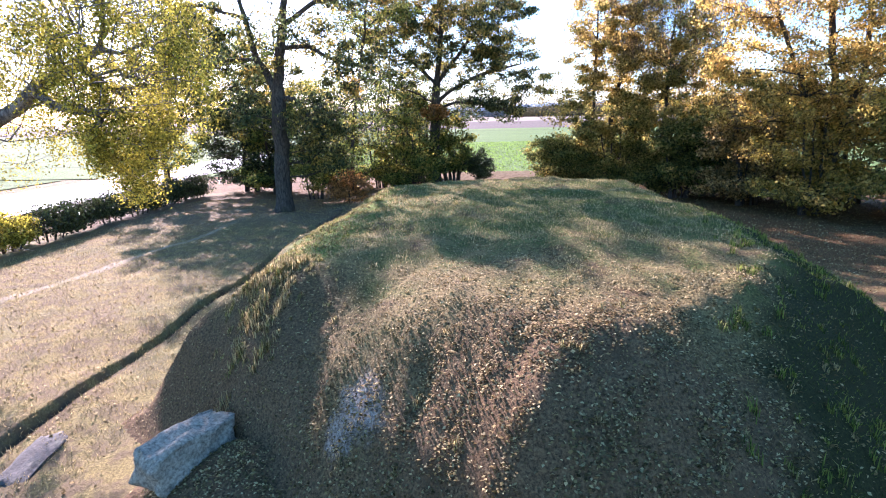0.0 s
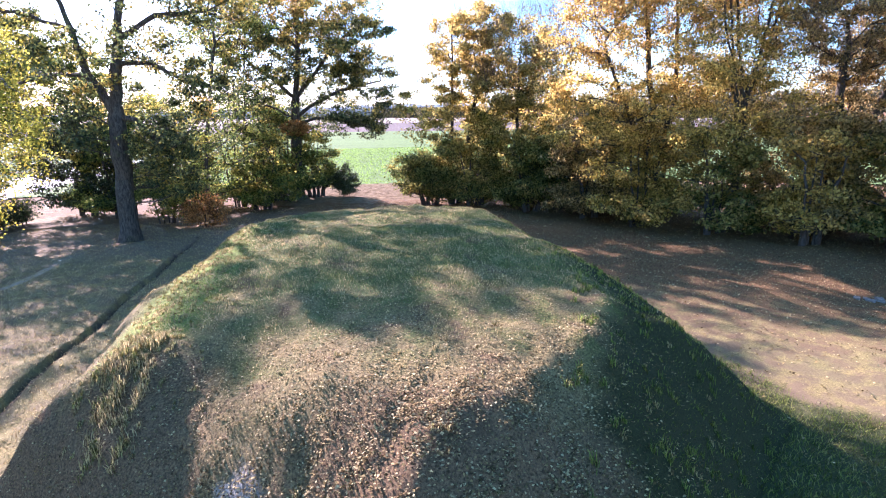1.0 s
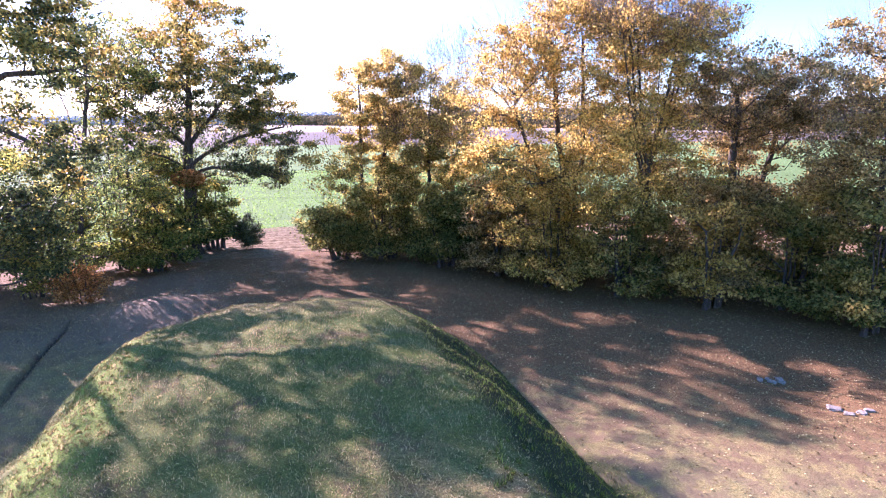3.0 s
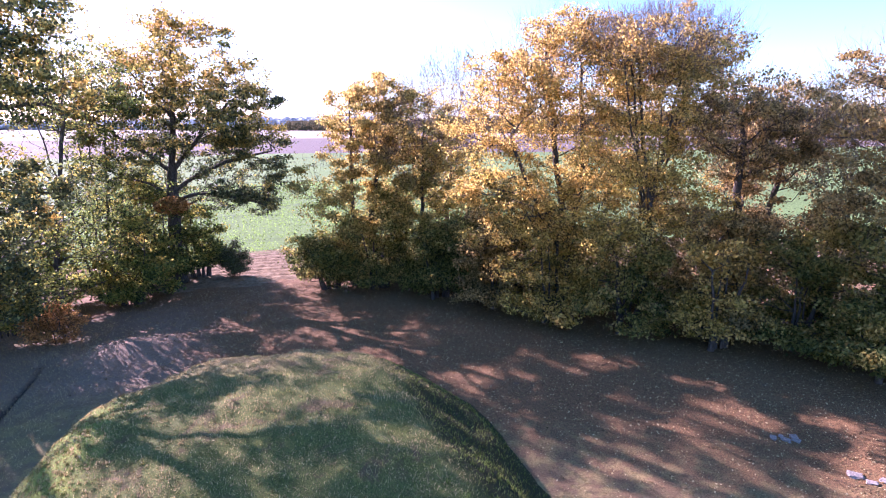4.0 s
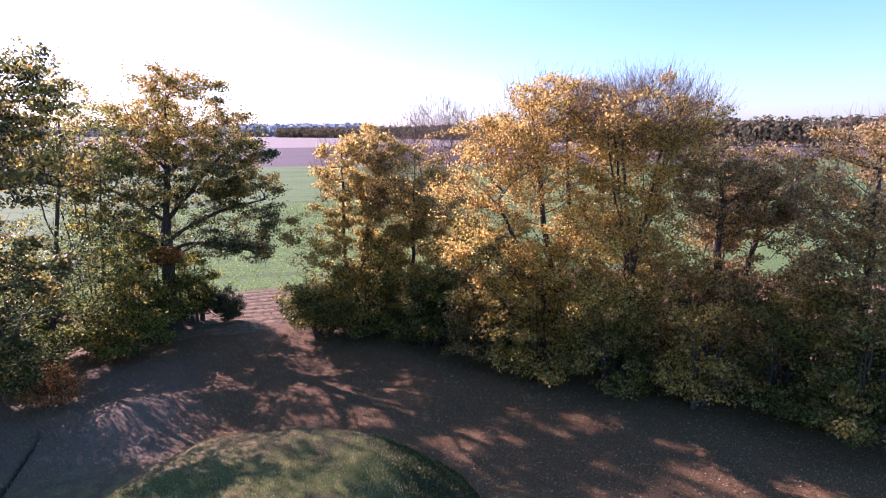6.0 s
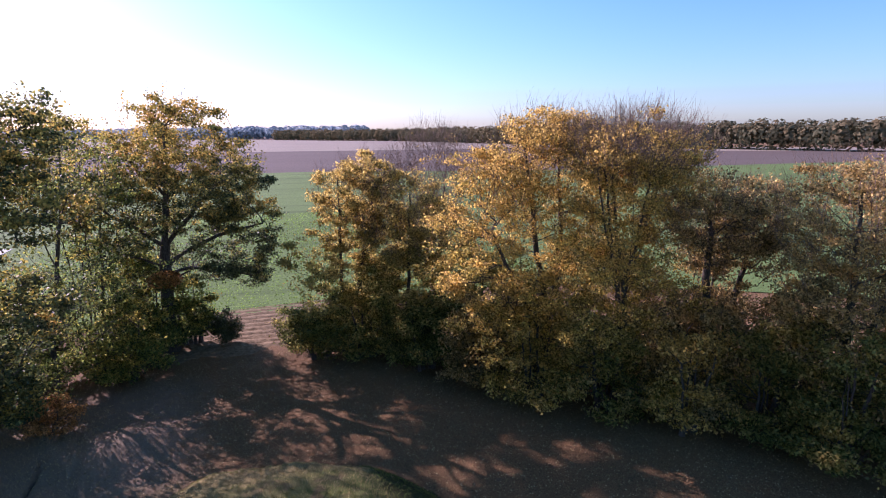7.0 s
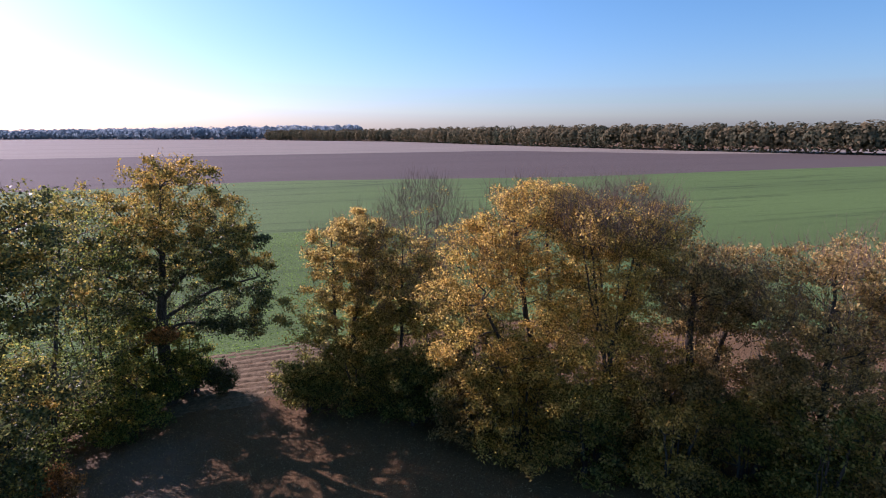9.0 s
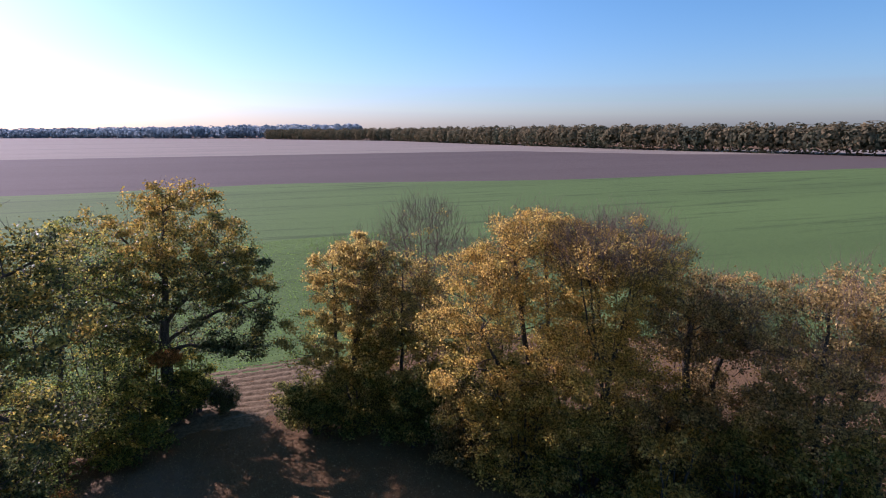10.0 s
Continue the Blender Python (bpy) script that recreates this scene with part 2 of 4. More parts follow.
    # long grass on the steep side, its shade painted into the dark colour
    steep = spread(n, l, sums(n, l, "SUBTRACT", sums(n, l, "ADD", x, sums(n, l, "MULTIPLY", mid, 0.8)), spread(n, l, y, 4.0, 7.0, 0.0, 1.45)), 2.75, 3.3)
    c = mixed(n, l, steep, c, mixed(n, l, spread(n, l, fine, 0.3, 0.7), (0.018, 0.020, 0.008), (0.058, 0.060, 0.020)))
    # bare chalky scrape
    dx, dy = sums(n, l, "ADD", x, 0.55), sums(n, l, "SUBTRACT", y, 4.1)
    d = sums(n, l, "ADD", sums(n, l, "MULTIPLY", sums(n, l, "MULTIPLY", dx, dx), 13.0), sums(n, l, "MULTIPLY", sums(n, l, "MULTIPLY", dy, dy), 9.0))
    d = sums(n, l, "ADD", d, sums(n, l, "MULTIPLY", sums(n, l, "SUBTRACT", mid, 0.5), 5.0))
    bare = mixed(n, l, spread(n, l, fine, 0.35, 0.65), (0.13, 0.10, 0.075), (0.56, 0.50, 0.43))
    c = mixed(n, l, spread(n, l, d, 0.1, 1.3, 0.8, 0.0), c, bare)
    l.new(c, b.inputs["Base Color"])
    bumped(n, l, b, sums(n, l, "ADD", fine, mid), 0.9, 0.03)
    return m


def field_material(name, low, high, row_low, row_scale, row_share, angle=4.0, grain=6.0):
    m, n, l, b = material(name, 0.95, 0.1)
    p, x, y, z = place(n, l)
    mp = n.new("ShaderNodeMapping")
    mp.inputs["Rotation"].default_value = (0, 0, radians(angle))
    l.new(p, mp.inputs[0])
    stretch = n.new("ShaderNodeMapping")
    stretch.inputs["Scale"].default_value = (0.08, 1, 1)
    l.new(mp.outputs[0], stretch.inputs[0])
    fine = noise_node(n, l, grain, 6, 0.7, p)
    rows = noise_node(n, l, row_scale, 5, 0.65, stretch.outputs[0])
    broad = noise_node(n, l, 0.03, 4, 0.55, stretch.outputs[0])
    c = mixed(n, l, spread(n, l, fine, 0.3, 0.7), low, high)
    c = mixed(n, l, spread(n, l, rows, 0.52, 0.66, 0, row_share), c, row_low)
    c = mixed(n, l, spread(n, l, broad, 0.4, 0.65, 0, 0.35), c, row_low)
    l.new(c, b.inputs["Base Color"])
    bumped(n, l, b, sums(n, l, "ADD", fine, rows), 0.6, 0.08)
    return m


GROUND, TURF = ground_material(), mound_material()
GREEN_FIELD = field_material("winter_crop", (0.073, 0.125, 0.037), (0.15, 0.228, 0.066), (0.052, 0.082, 0.028), 0.33, 0.75)
PLOUGHED = field_material("ploughed_earth", (0.088, 0.069, 0.057), (0.155, 0.122, 0.102), (0.095, 0.075, 0.063), 0.2, 0.5)
STUBBLE = field_material("pale_stubble", (0.21, 0.178, 0.135), (0.33, 0.28, 0.215), (0.17, 0.145, 0.115), 0.12, 0.5)
TILLED = field_material("tilled_earth", (0.12, 0.084, 0.045), (0.30, 0.215, 0.12), (0.10, 0.066, 0.036), 1.8, 0.25)


def stone_material(name, dark, light):
    m, n, l, b = material(name, 0.85, 0.3)
    p = n.new("ShaderNodeTexCoord").outputs["Object"]
    a, c = noise_node(n, l, 30, 7, 0.7, p), noise_node(n, l, 4, 5, 0.6, p)
    col = mixed(n, l, spread(n, l, a, 0.3, 0.7), dark, light)
    col = mixed(n, l, spread(n, l, c, 0.55, 0.7, 0, 0.6), col, (0.22, 0.21, 0.15))
    l.new(col, b.inputs["Base Color"])
    bumped(n, l, b, sums(n, l, "ADD", a, c), 0.7, 0.02)
    return m


STONE = stone_material("weathered_stone", (0.14, 0.12, 0.09), (0.50, 0.43, 0.33))
PALE_STONE = stone_material("pale_stone", (0.12, 0.10, 0.08), (0.36, 0.32, 0.27))
DARK_STONE = stone_material("dark_stone", (0.03, 0.03, 0.028), (0.12, 0.115, 0.105))
ROAD = stone_material("road_surface", (0.34, 0.33, 0.31), (0.55, 0.53, 0.50))


# ---- building helpers ----
def mesh_of(name, verts, faces, mat, tint=None, smooth=False):
    """A mesh from arrays: verts n x 3, faces m x 3 or m x 4."""
    verts, faces = np.asarray(verts, np.float32), np.asarray(faces, np.int32)
    me = bpy.data.meshes.new(name)
    k = faces.shape[1]
    me.vertices.add(len(verts))
    me.vertices.foreach_set("co", verts.ravel())
    me.loops.add(faces.size)
    me.loops.foreach_set("vertex_index", faces.ravel())
    me.polygons.add(len(faces))
    me.polygons.foreach_set("loop_start", np.arange(0, faces.size, k, dtype=np.int32))
    me.polygons.foreach_set("loop_total", np.full(len(faces), k, np.int32))
    if smooth:
        me.polygons.foreach_set("use_smooth", np.ones(len(faces), bool))
    if tint is not None:
        me.attributes.new("tint", "FLOAT", "FACE").data.foreach_set("value", np.asarray(tint, np.float32))
    me.materials.append(mat)
    me.update(calc_edges=True)
    me.validate()
    return me


def thing(name, at, label, category, group=""):
    ob = new(name)
    ob.empty_display_size = 0.3
    ob.location = at
    return tagged(ob, label, category, group)


def part(name, me, parent, label=""):
    ob = new(name, me)
    ob.parent = parent
    if label:
        ob["label"] = label
    return ob


def smooth01(u):
    u = np.clip(u, 0, 1)
    return u * u * (3 - 2 * u)


def waves(x, y, seed, size):
    """Cheap smooth unevenness from a few crossed sines, about -1 to 1."""
    r = np.random.RandomState(seed)
    out = 0
    for k in range(6):
        a, f, ph = r.uniform(0, 2 * np.pi), r.uniform(0.6, 2.2) / size, r.uniform(0, 6.28)
        out = out + np.sin((x * np.cos(a) + y * np.sin(a)) * f * 2 * np.pi + ph)
    return out / 3.5


# ---- the lie of the land ----
def mound_height(x, y):
    """The long mound over the flat: a rounded bank with a level top."""
    x0, x1, y0, y1 = -3.75, 6.3, 2.4, 17.4
    r = np.where((x < 1.2) & (y > 9), 5.5, 4.0)
    qx = np.maximum(np.maximum(x0 + r - x, x - (x1 - r)), 0)
    yn = y + 0.45 * np.clip(y - y0, 0, 2.0)
    qy = np.maximum(np.maximum(y0 + r - yn, y - (y1 - r)), 0)
    inner = np.minimum(np.minimum(x - x0, x1 - x), np.minimum(yn - y0, y1 - y))
    s = np.where((qx > 0) & (qy > 0), r - np.hypot(qx, qy), inner)
    # the near corner towards the lawn is worn away
    s = np.minimum(s, 1.35 * ((x + 2.95) * 0.62 + (y - 5.0) * 0.78))
    s = np.minimum(s, ((y - x) * 0.707 + 0.3) * 1.22)
    s = s + 0.18 * waves(x, y, 3, 4.0)
    u = np.clip(s / (2.4 + 0.05 * smooth01((x - 0.5) / 2)), -1, 1)
    soft = (1 - (1 - u) ** 2.0) * smooth01(0.15 + 2.2 * u)
    straight = (u + 0.3 * u * (1 - u)) * smooth01(0.2 + 3 * u)
    side = smooth01((x - 0.5) / 2)
    h = np.where(u > 0, 1.86 * (soft * (1 - side) + straight * side), 1.6 * u)
    h = h + 0.10 * smooth01((s - 1.5) / 3) + 0.05 * waves(x, y, 5, 2.2) * smooth01(s) + 0.025 * waves(x, y, 6, 0.7) * smooth01(s)
    # a trodden scoop runs up the worn end, beside a grassy nose
    h = h - 0.26 * np.exp(-(((x + 1.2 - 0.25 * (y - 4.8)) / 0.6) ** 2 + ((y - 4.75) / 1.0) ** 2)) * smooth01(s)
    h = h + smooth01((6.8 - y) / 2.0) * smooth01(1.5 * s) * 0.012 * waves(x, y, 8, 0.4)
    ramp = 0.66 * np.exp(-(((x + 1.7) / 0.85) ** 2 + ((y - 4.25) / 0.95) ** 2)) - 0.06
    h = np.where(ramp > 0.01, np.maximum(h, ramp), h)
    return h - 0.22 * smooth01((y - 12.0) / 4.5) * smooth01(s)


def ground_height(x, y):
    near = 1 - smooth01((np.hypot(x - 2, y - 12) - 22) / 14)
    h = 0.05 * waves(x, y, 11, 5) + 0.02 * waves(x, y, 12, 1.1)
    edge = x + 4.9 + 0.07 * waves(y, 0 * y, 21, 6.0) * 0.5 + 0.02 * waves(y, 0 * y, 22, 0.5)
    run = smooth01((21.5 - y) / 2) * smooth01((y + 6) / 3)
    h = h + run * (0.07 * smooth01(-edge / 0.05) * smooth01((x + 9) / 3) - 0.07 * np.exp(-(((edge - 0.05) / 0.048) ** 2)))
    h = h + 0.42 * np.exp(-(((x + 2.4) / 1.7) ** 2 + ((y - 20.7) / 1.1) ** 2))
    h = h - 0.28 * np.exp(-(((x - 13.2) / 2.2) ** 2 + ((y - 10.2) / 2.2) ** 2))
    return h * near


def surface_height(x, y):
    return np.maximum(mound_height(x, y), ground_height(x, y))


def grid_mesh(name, xs, ys, height, mat):
    gx, gy = np.meshgrid(xs, ys)
    v = np.stack([gx, gy, height(gx, gy)], -1).reshape(-1, 3)
    a = (np.arange(len(ys) - 1)[:, None] * len(xs) + np.arange(len(xs) - 1)[None]).ravel()
    return mesh_of(name, v, np.stack([a, a + 1, a + 1 + len(xs), a + len(xs)], 1), mat, smooth=True)


def widening(lo, hi, step, reach):
    """Even steps from lo to hi, then ever wider ones out to reach."""
    out, s = [], step
    at = 0.0
    while at < reach:
        s *= 1.16
        at += s
        out.append(at)
    out = np.array(out)
    return np.r_[lo - out[::-1], np.arange(lo, hi + step / 2, step), hi + out]


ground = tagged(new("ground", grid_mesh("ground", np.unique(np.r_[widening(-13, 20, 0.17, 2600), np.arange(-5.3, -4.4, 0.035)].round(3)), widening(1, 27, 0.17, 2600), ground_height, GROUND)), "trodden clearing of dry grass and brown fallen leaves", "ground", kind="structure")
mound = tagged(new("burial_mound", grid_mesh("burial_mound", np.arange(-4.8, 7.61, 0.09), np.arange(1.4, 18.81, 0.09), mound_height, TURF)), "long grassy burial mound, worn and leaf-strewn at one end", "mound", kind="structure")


def strip(name, near, far, mat, z, label, category, rows=24, cols=80):
    """A sheet of land between two lines given by (x, y) corners."""
    near, far = np.array(near, float), np.array(far, float)

    def along(line, u):
        d = np.r_[0, np.cumsum(np.hypot(*np.diff(line, axis=0).T))]
        return np.stack([np.interp(u * d[-1], d, line[:, k]) for k in (0, 1)], -1)

    u = np.linspace(0, 1, cols)
    a, b = along(near, u), along(far, u)
    w = np.linspace(0, 1, rows)[:, None, None] ** 1.5
    p = a[None] * (1 - w) + b[None] * w
    v = np.concatenate([p, z + 0 * p[..., :1]], -1).reshape(-1, 3)
    i = (np.arange(rows - 1)[:, None] * cols + np.arange(cols - 1)[None]).ravel()
    return tagged(new(name, mesh_of(name, v, np.stack([i, i + 1, i + 1 + cols, i + cols], 1), mat)), label, category, kind="structure")


strip("green_field", [(-260, 34), (-15, 33.5), (20, 33), (40, 20), (70, -40), (140, -120)], [(-420, 190), (-34, 147), (15, 150), (85, 126), (186, 117), (420, 70)], GREEN_FIELD, 0.05, "green field of young winter crop in fine rows", "field")
strip("ploughed_field", [(-420, 190), (-34, 147), (15, 150), (85, 126), (186, 117), (420, 70)], [(-700, 420), (-80, 341), (31, 322), (162, 300), (215, 215), (440, 80)], PLOUGHED, 0.04, "bare ploughed field of dark purplish brown earth", "field")
strip("stubble_field", [(-700, 420), (-80, 341), (31, 322), (162, 300), (215, 215), (440, 80)], [(-1500, 2300), (-350, 1500), (50, 960), (195, 640), (240, 290), (460, 90)], STUBBLE, 0.03, "pale stubble field before the far wood", "field")
strip("side_field", [(-26, 4), (-26, 20), (-26, 33)], [(-240, 4), (-240, 20), (-240, 33)], GREEN_FIELD, 0.05, "green crop field beyond the road", "field")
strip("road", [(-17.6, -20), (-17.6, 20), (-17.6, 60)], [(-23.6, -20), (-23.6, 20), (-23.6, 60)], ROAD, 0.07, "pale sunlit country road", "road", 6, 40)


def tilled_height(x, y):
    ridge = np.abs(np.sin((y + 0.05 * x + 0.06 * waves(x, y, 31, 2.5)) * np.pi / 0.62))
    return 0.03 + (0.06 * ridge + 0.03 * waves(x, y, 32, 0.5)) * smooth01((y - 27.3) / 1.2) - 0.06 * smooth01((27.9 - y) / 0.6)


tagged(new("tilled_strip", grid_mesh("tilled_strip", np.arange(-5, 6.6, 0.2), np.arange(27.3, 34.2, 0.07), tilled_height, TILLED)), "strip of reddish tilled earth in furrows at the field edge", "field", kind="structure")


# ---- trees ----
def leaf_quads(rng, at, size, tint, droop=0.0, facing=None, turn=0.45):
    """Pointed four-cornered leaves at the given points."""
    n = len(at)
    nrm = rng.normal(size=(n, 3)) * [1, 1, 0.8] + [0, 0, 0.5] if facing is None else facing + turn * rng.normal(size=(n, 3))
    nrm /= np.linalg.norm(nrm, axis=1, keepdims=True)
    way = rng.normal(size=(n, 3)) - [0, 0, droop]
    way -= nrm * (way * nrm).sum(1, keepdims=True)
    way /= np.linalg.norm(way, axis=1, keepdims=True) + 1e-9
    side = np.cross(nrm, way)
    s = (size * rng.uniform(0.7, 1.3, n))[:, None]
    fold = nrm * s * 0.12
    v = np.stack([at - way * s * 0.5, at + side * s * 0.33 + fold, at + way * s * 0.5, at - side * s * 0.33 + fold], 1).reshape(-1, 3)
    return v, np.arange(4 * n).reshape(n, 4), tint


def tubes(nodes, parents, radii, main, chosen=None):
    """Tapered limbs between the nodes of a tree, or those that end in the chosen nodes."""
    vs, fs, off = [], [], 0
    child = np.nonzero(parents >= 0 if chosen is None else (parents >= 0) & chosen)[0]
    par = parents[child]
    r1 = radii[child]
    r0 = np.where(main[par] == child, radii[par], np.minimum(radii[par], r1 * 1.15))
    for lo, hi, k in ((0, 0.018, 3), (0.018, 0.07, 5), (0.07, 9, 10)):
        sel = (r0 >= lo) & (r0 < hi)
        if not sel.any():
            continue
        a, b, ra, rb = nodes[par[sel]], nodes[child[sel]], r0[sel], r1[sel]
        d = b - a
        d /= np.linalg.norm(d, axis=1, keepdims=True) + 1e-9
        ref = np.where(np.abs(d[:, 2:3]) < 0.95, [[0, 0, 1.0]], [[1.0, 0, 0]]) if k < 10 else np.tile([[0.0, 1.0, 0.05]], (len(d), 1))
        e1 = np.cross(d, ref)
        e1 /= np.linalg.norm(e1, axis=1, keepdims=True) + 1e-9
        e2 = np.cross(d, e1)
        ang = np.arange(k) * 2 * np.pi / k
        ring = e1[:, None] * np.cos(ang)[None, :, None] + e2[:, None] * np.sin(ang)[None, :, None]
        a, b = a - d * (0.2 * ra)[:, None], b + d * (0.2 * rb)[:, None]
        v = np.concatenate([a[:, None] + ring * ra[:, None, None], b[:, None] + ring * rb[:, None, None]], 1)
        i = np.arange(k)
        f = np.stack([i, i + k, (i + 1) % k + k, (i + 1) % k], 1)
        f = f[None] + (np.arange(len(a)) * 2 * k)[:, None, None] + off
        vs.append(v.reshape(-1, 3))
        fs.append(f.reshape(-1, 4))
        off += len(vs[-1])
    return np.concatenate(vs), np.concatenate(fs)


def in_blobs(rng, blobs, n):
    """Points in a crown made of ellipsoids (x, y, z, rx, ry, rz, share), thicker towards the rim."""
    share = np.array([b[6] for b in blobs], float)
    pick = rng.choice(len(blobs), n, p=share / share.sum())
    b = np.array([q[:6] for q in blobs])[pick]
    d = rng.normal(size=(n, 3))
    d /= np.linalg.norm(d, axis=1, keepdims=True)
    return b[:, :3] + d * b[:, 3:] * (rng.uniform(0.08, 1, n) ** 0.45)[:, None]


def skeleton(rng, stems, targets, lean=0.25, step=0.45, wiggle=0.07, sag=0.10):
    """Limbs that grow from the stems out to every target, each joining the nearest limb below it."""
    cap = 40 + sum(len(s) for s in stems) * 40 + len(targets) * 14
    pos, par, run, own = np.zeros((cap, 3)), np.full(cap, -1), np.zeros(cap), np.zeros(cap, int)
    n = 0
    for number, s in enumerate(stems):
        s = np.array(s, float)
        last = -1
        if s[0][2] > 0.5 and n:
            last = int(np.argmin(np.linalg.norm(pos[:n] - s[0], axis=1)))
            s[0] = pos[last]
        for a, b in zip(s[:-1], s[1:]):
            k = max(1, int(np.linalg.norm(b - a) / 0.4))
            for q in range(0 if last < 0 else 1, k + 1):
                pos[n] = a + (b - a) * q / k + (rng.normal(size=3) * 0.025 if q else 0)
                par[n], run[n] = last, 0 if last < 0 else run[last] + 0.25 * np.linalg.norm(pos[n] - pos[last])
                own[n] = number
                last, n = n, n + 1
    roots = n
    order = np.argsort(np.min([np.linalg.norm(targets - pos[q], axis=1) for q in range(0, roots, 2)], 0) + rng.uniform(0, 0.8, len(targets)))
    for p in targets[order]:
        d = p - pos[:n]
        dist = np.linalg.norm(d, axis=1)
        cost = dist + lean * run[:n] + 1.3 * np.maximum(0, 0.15 * dist - d[:, 2])
        j = int(np.argmin(cost))
        a, gap = pos[j].copy(), dist[j]
        k = min(12, max(1, int(round(gap / step))))
        bow = np.array([0, 0, -sag * gap]) + rng.normal(size=3) * wiggle * gap
        last = j
        for q in range(1, k + 1):
            u = q / k
            pos[n] = a + (p - a) * u + bow * 4 * u * (1 - u) * 0.5 + (rng.normal(size=3) * 0.04 if q < k else 0)
            par[n], run[n], own[n] = last, run[last] + gap / k, own[j]
            last, n = n, n + 1
    return pos[:n], par[:n], own[:n]


def limb_sizes(pos, par, girth, tip=0.005):
    n = len(pos)
    kids = np.zeros(n, int)
    load = np.zeros(n)
    main, best = np.full(n, -1), np.zeros(n)
    for i in range(n - 1, -1, -1):
        if kids[i] == 0:
            load[i] = 1
        p = par[i]
        if p >= 0:
            kids[p] += 1
            load[p] += load[i]
            if load[i] > best[p]:
                best[p], main[p] = load[i], i
    power = math.log(max(load.max(), 2)) / math.log(girth / tip)
    return tip * load ** (1 / power), kids, main, load


def make_tree(name, at, label, category, seed, stems, girth, blobs, twigs, leaves, leaf_size, leaf_mat, bark_mat, tint, top_tint=0.0, clump=0.10, leaf_spread=0.15, bare_above=None, group="", droop=0.0, step=0.45, tip=0.005, least=0.0, sag=0.10, brush=0, brush_mat=None, gaps=0.3):
    """A tree or shrub. All places are relative to its foot. tint: mean colour of the leaves; top_tint: how much it turns with height."""
    leaves, leaf_size = int(leaves * 2.0), leaf_size * 0.83
    rng = np.random.RandomState(seed)
    targets = in_blobs(rng, blobs, int(2.0 * twigs))
    targets = targets[targets[:, 2] > 0.25]
    pos, par, bough = skeleton(rng, stems, targets, step=step, sag=sag)
    rad, kids, main, load = limb_sizes(pos, par, girth, tip)
    rad = np.maximum(rad, least)
    rad = rad * (1 + 0.55 * np.exp(-np.maximum(pos[:, 2], 0) / 0.3) * (rad > 0.05))
    root = thing(name, at, label, category, group)
    # each stem from the ground is a part, and each main limb a part of the first stem
    grounded = [k for k, st in enumerate(stems) if st[0][2] <= 0.5]
    first = None
    for k in grounded + [k for k in range(len(stems)) if k not in grounded]:
        v, f = tubes(pos, par, rad, main, bough == k)
        word = "limb" if k not in grounded else "trunk" if len(grounded) == 1 else "stem"
        made = part(word, mesh_of(word, v, f, bark_mat, smooth=True), root if k in grounded else first)
        first = first or made
    ends = np.nonzero((kids == 0) | (rad < max(1.7 * tip, least * 1.01)))[0]
    ends = ends[pos[ends, 2] > 0.25]
    if brush:
        low = 0.55 * pos[:, 2].max() if bare_above is None else bare_above[0]
        tops = ends[pos[ends, 2] > low]
        a = pos[rng.choice(tops, brush)] + rng.normal(size=(brush, 3)) * 0.12
        hub = pos[:, :2].mean(0)
        way = np.c_[(a[:, :2] - hub) * 0.16, np.ones(brush)] + rng.normal(size=(brush, 3)) * [0.33, 0.33, 0.2]
        way /= np.linalg.norm(way, axis=1, keepdims=True)
        long = rng.uniform(0.25, 0.85, (brush, 1))
        mid = a + way * long * 0.55
        tip_at = mid + (way + rng.normal(size=(brush, 3)) * 0.22) * long * 0.45
        nodes = np.concatenate([a, mid, tip_at])
        up = np.r_[np.full(brush, -1), np.arange(2 * brush)]
        rr = np.r_[np.full(brush, 0.006), np.full(brush, 0.0045), np.full(brush, 0.002)]
        v, f = tubes(nodes, up, rr, np.full(3 * brush, -1))
        part("twig_brush", mesh_of("twig_brush", v, f, brush_mat or bark_mat, smooth=True), root, "fine bare upright twigs")
    # leaves stand along the finest twigs, in flat uneven sprays
    twig = np.nonzero((load <= 5) & (par >= 0) & (pos[:, 2] > 0.25))[0]
    if bare_above is not None:
        twig = twig[rng.uniform(0, 1, len(twig)) > smooth01((pos[twig, 2] - bare_above[0]) / (bare_above[1] - bare_above[0])) * 0.985]
    q = pos[twig]
    thick = 0.5 + 0.5 * waves(q[:, 0] + 1.7 * q[:, 2], q[:, 1] - 1.3 * q[:, 2], seed + 3, 2.4) + 0.4 * waves(q[:, 0] - q[:, 2], q[:, 1] + 0.8 * q[:, 2], seed + 4, 0.9)
    # some knots of twigs have lost their leaves, which leaves gaps to see through
    knot = np.floor(q / 0.75 + 0.3 * rng.normal(size=q.shape)).astype(int)
    lost = (np.abs(np.sin(knot @ np.array([12.9898, 78.233, 37.719]) + seed) * 43758.5453) % 1) < gaps
    thick = np.where(lost, 0.0, thick)
    weight = rng.uniform(0.15, 1.0, len(twig)) ** 1.3 * np.clip(thick, 0.05, 1.4) ** 1.5 / np.sqrt(load[twig])
    pick = rng.choice(twig, leaves, p=weight / weight.sum())
    u = rng.uniform(0, 1.15, (leaves, 1))
    off = rng.normal(size=(leaves, 3)) * leaf_spread * [1, 1, 0.5]
    if droop:
        off[:, 2] -= rng.uniform(0, droop, leaves)
    lp = pos[par[pick]] * (1 - u) + pos[pick] * u + off
    lp[:, 2] = np.maximum(lp[:, 2], 0.12)
    zs = pos[:, 2]
    own = rng.normal(size=len(pos)) * clump
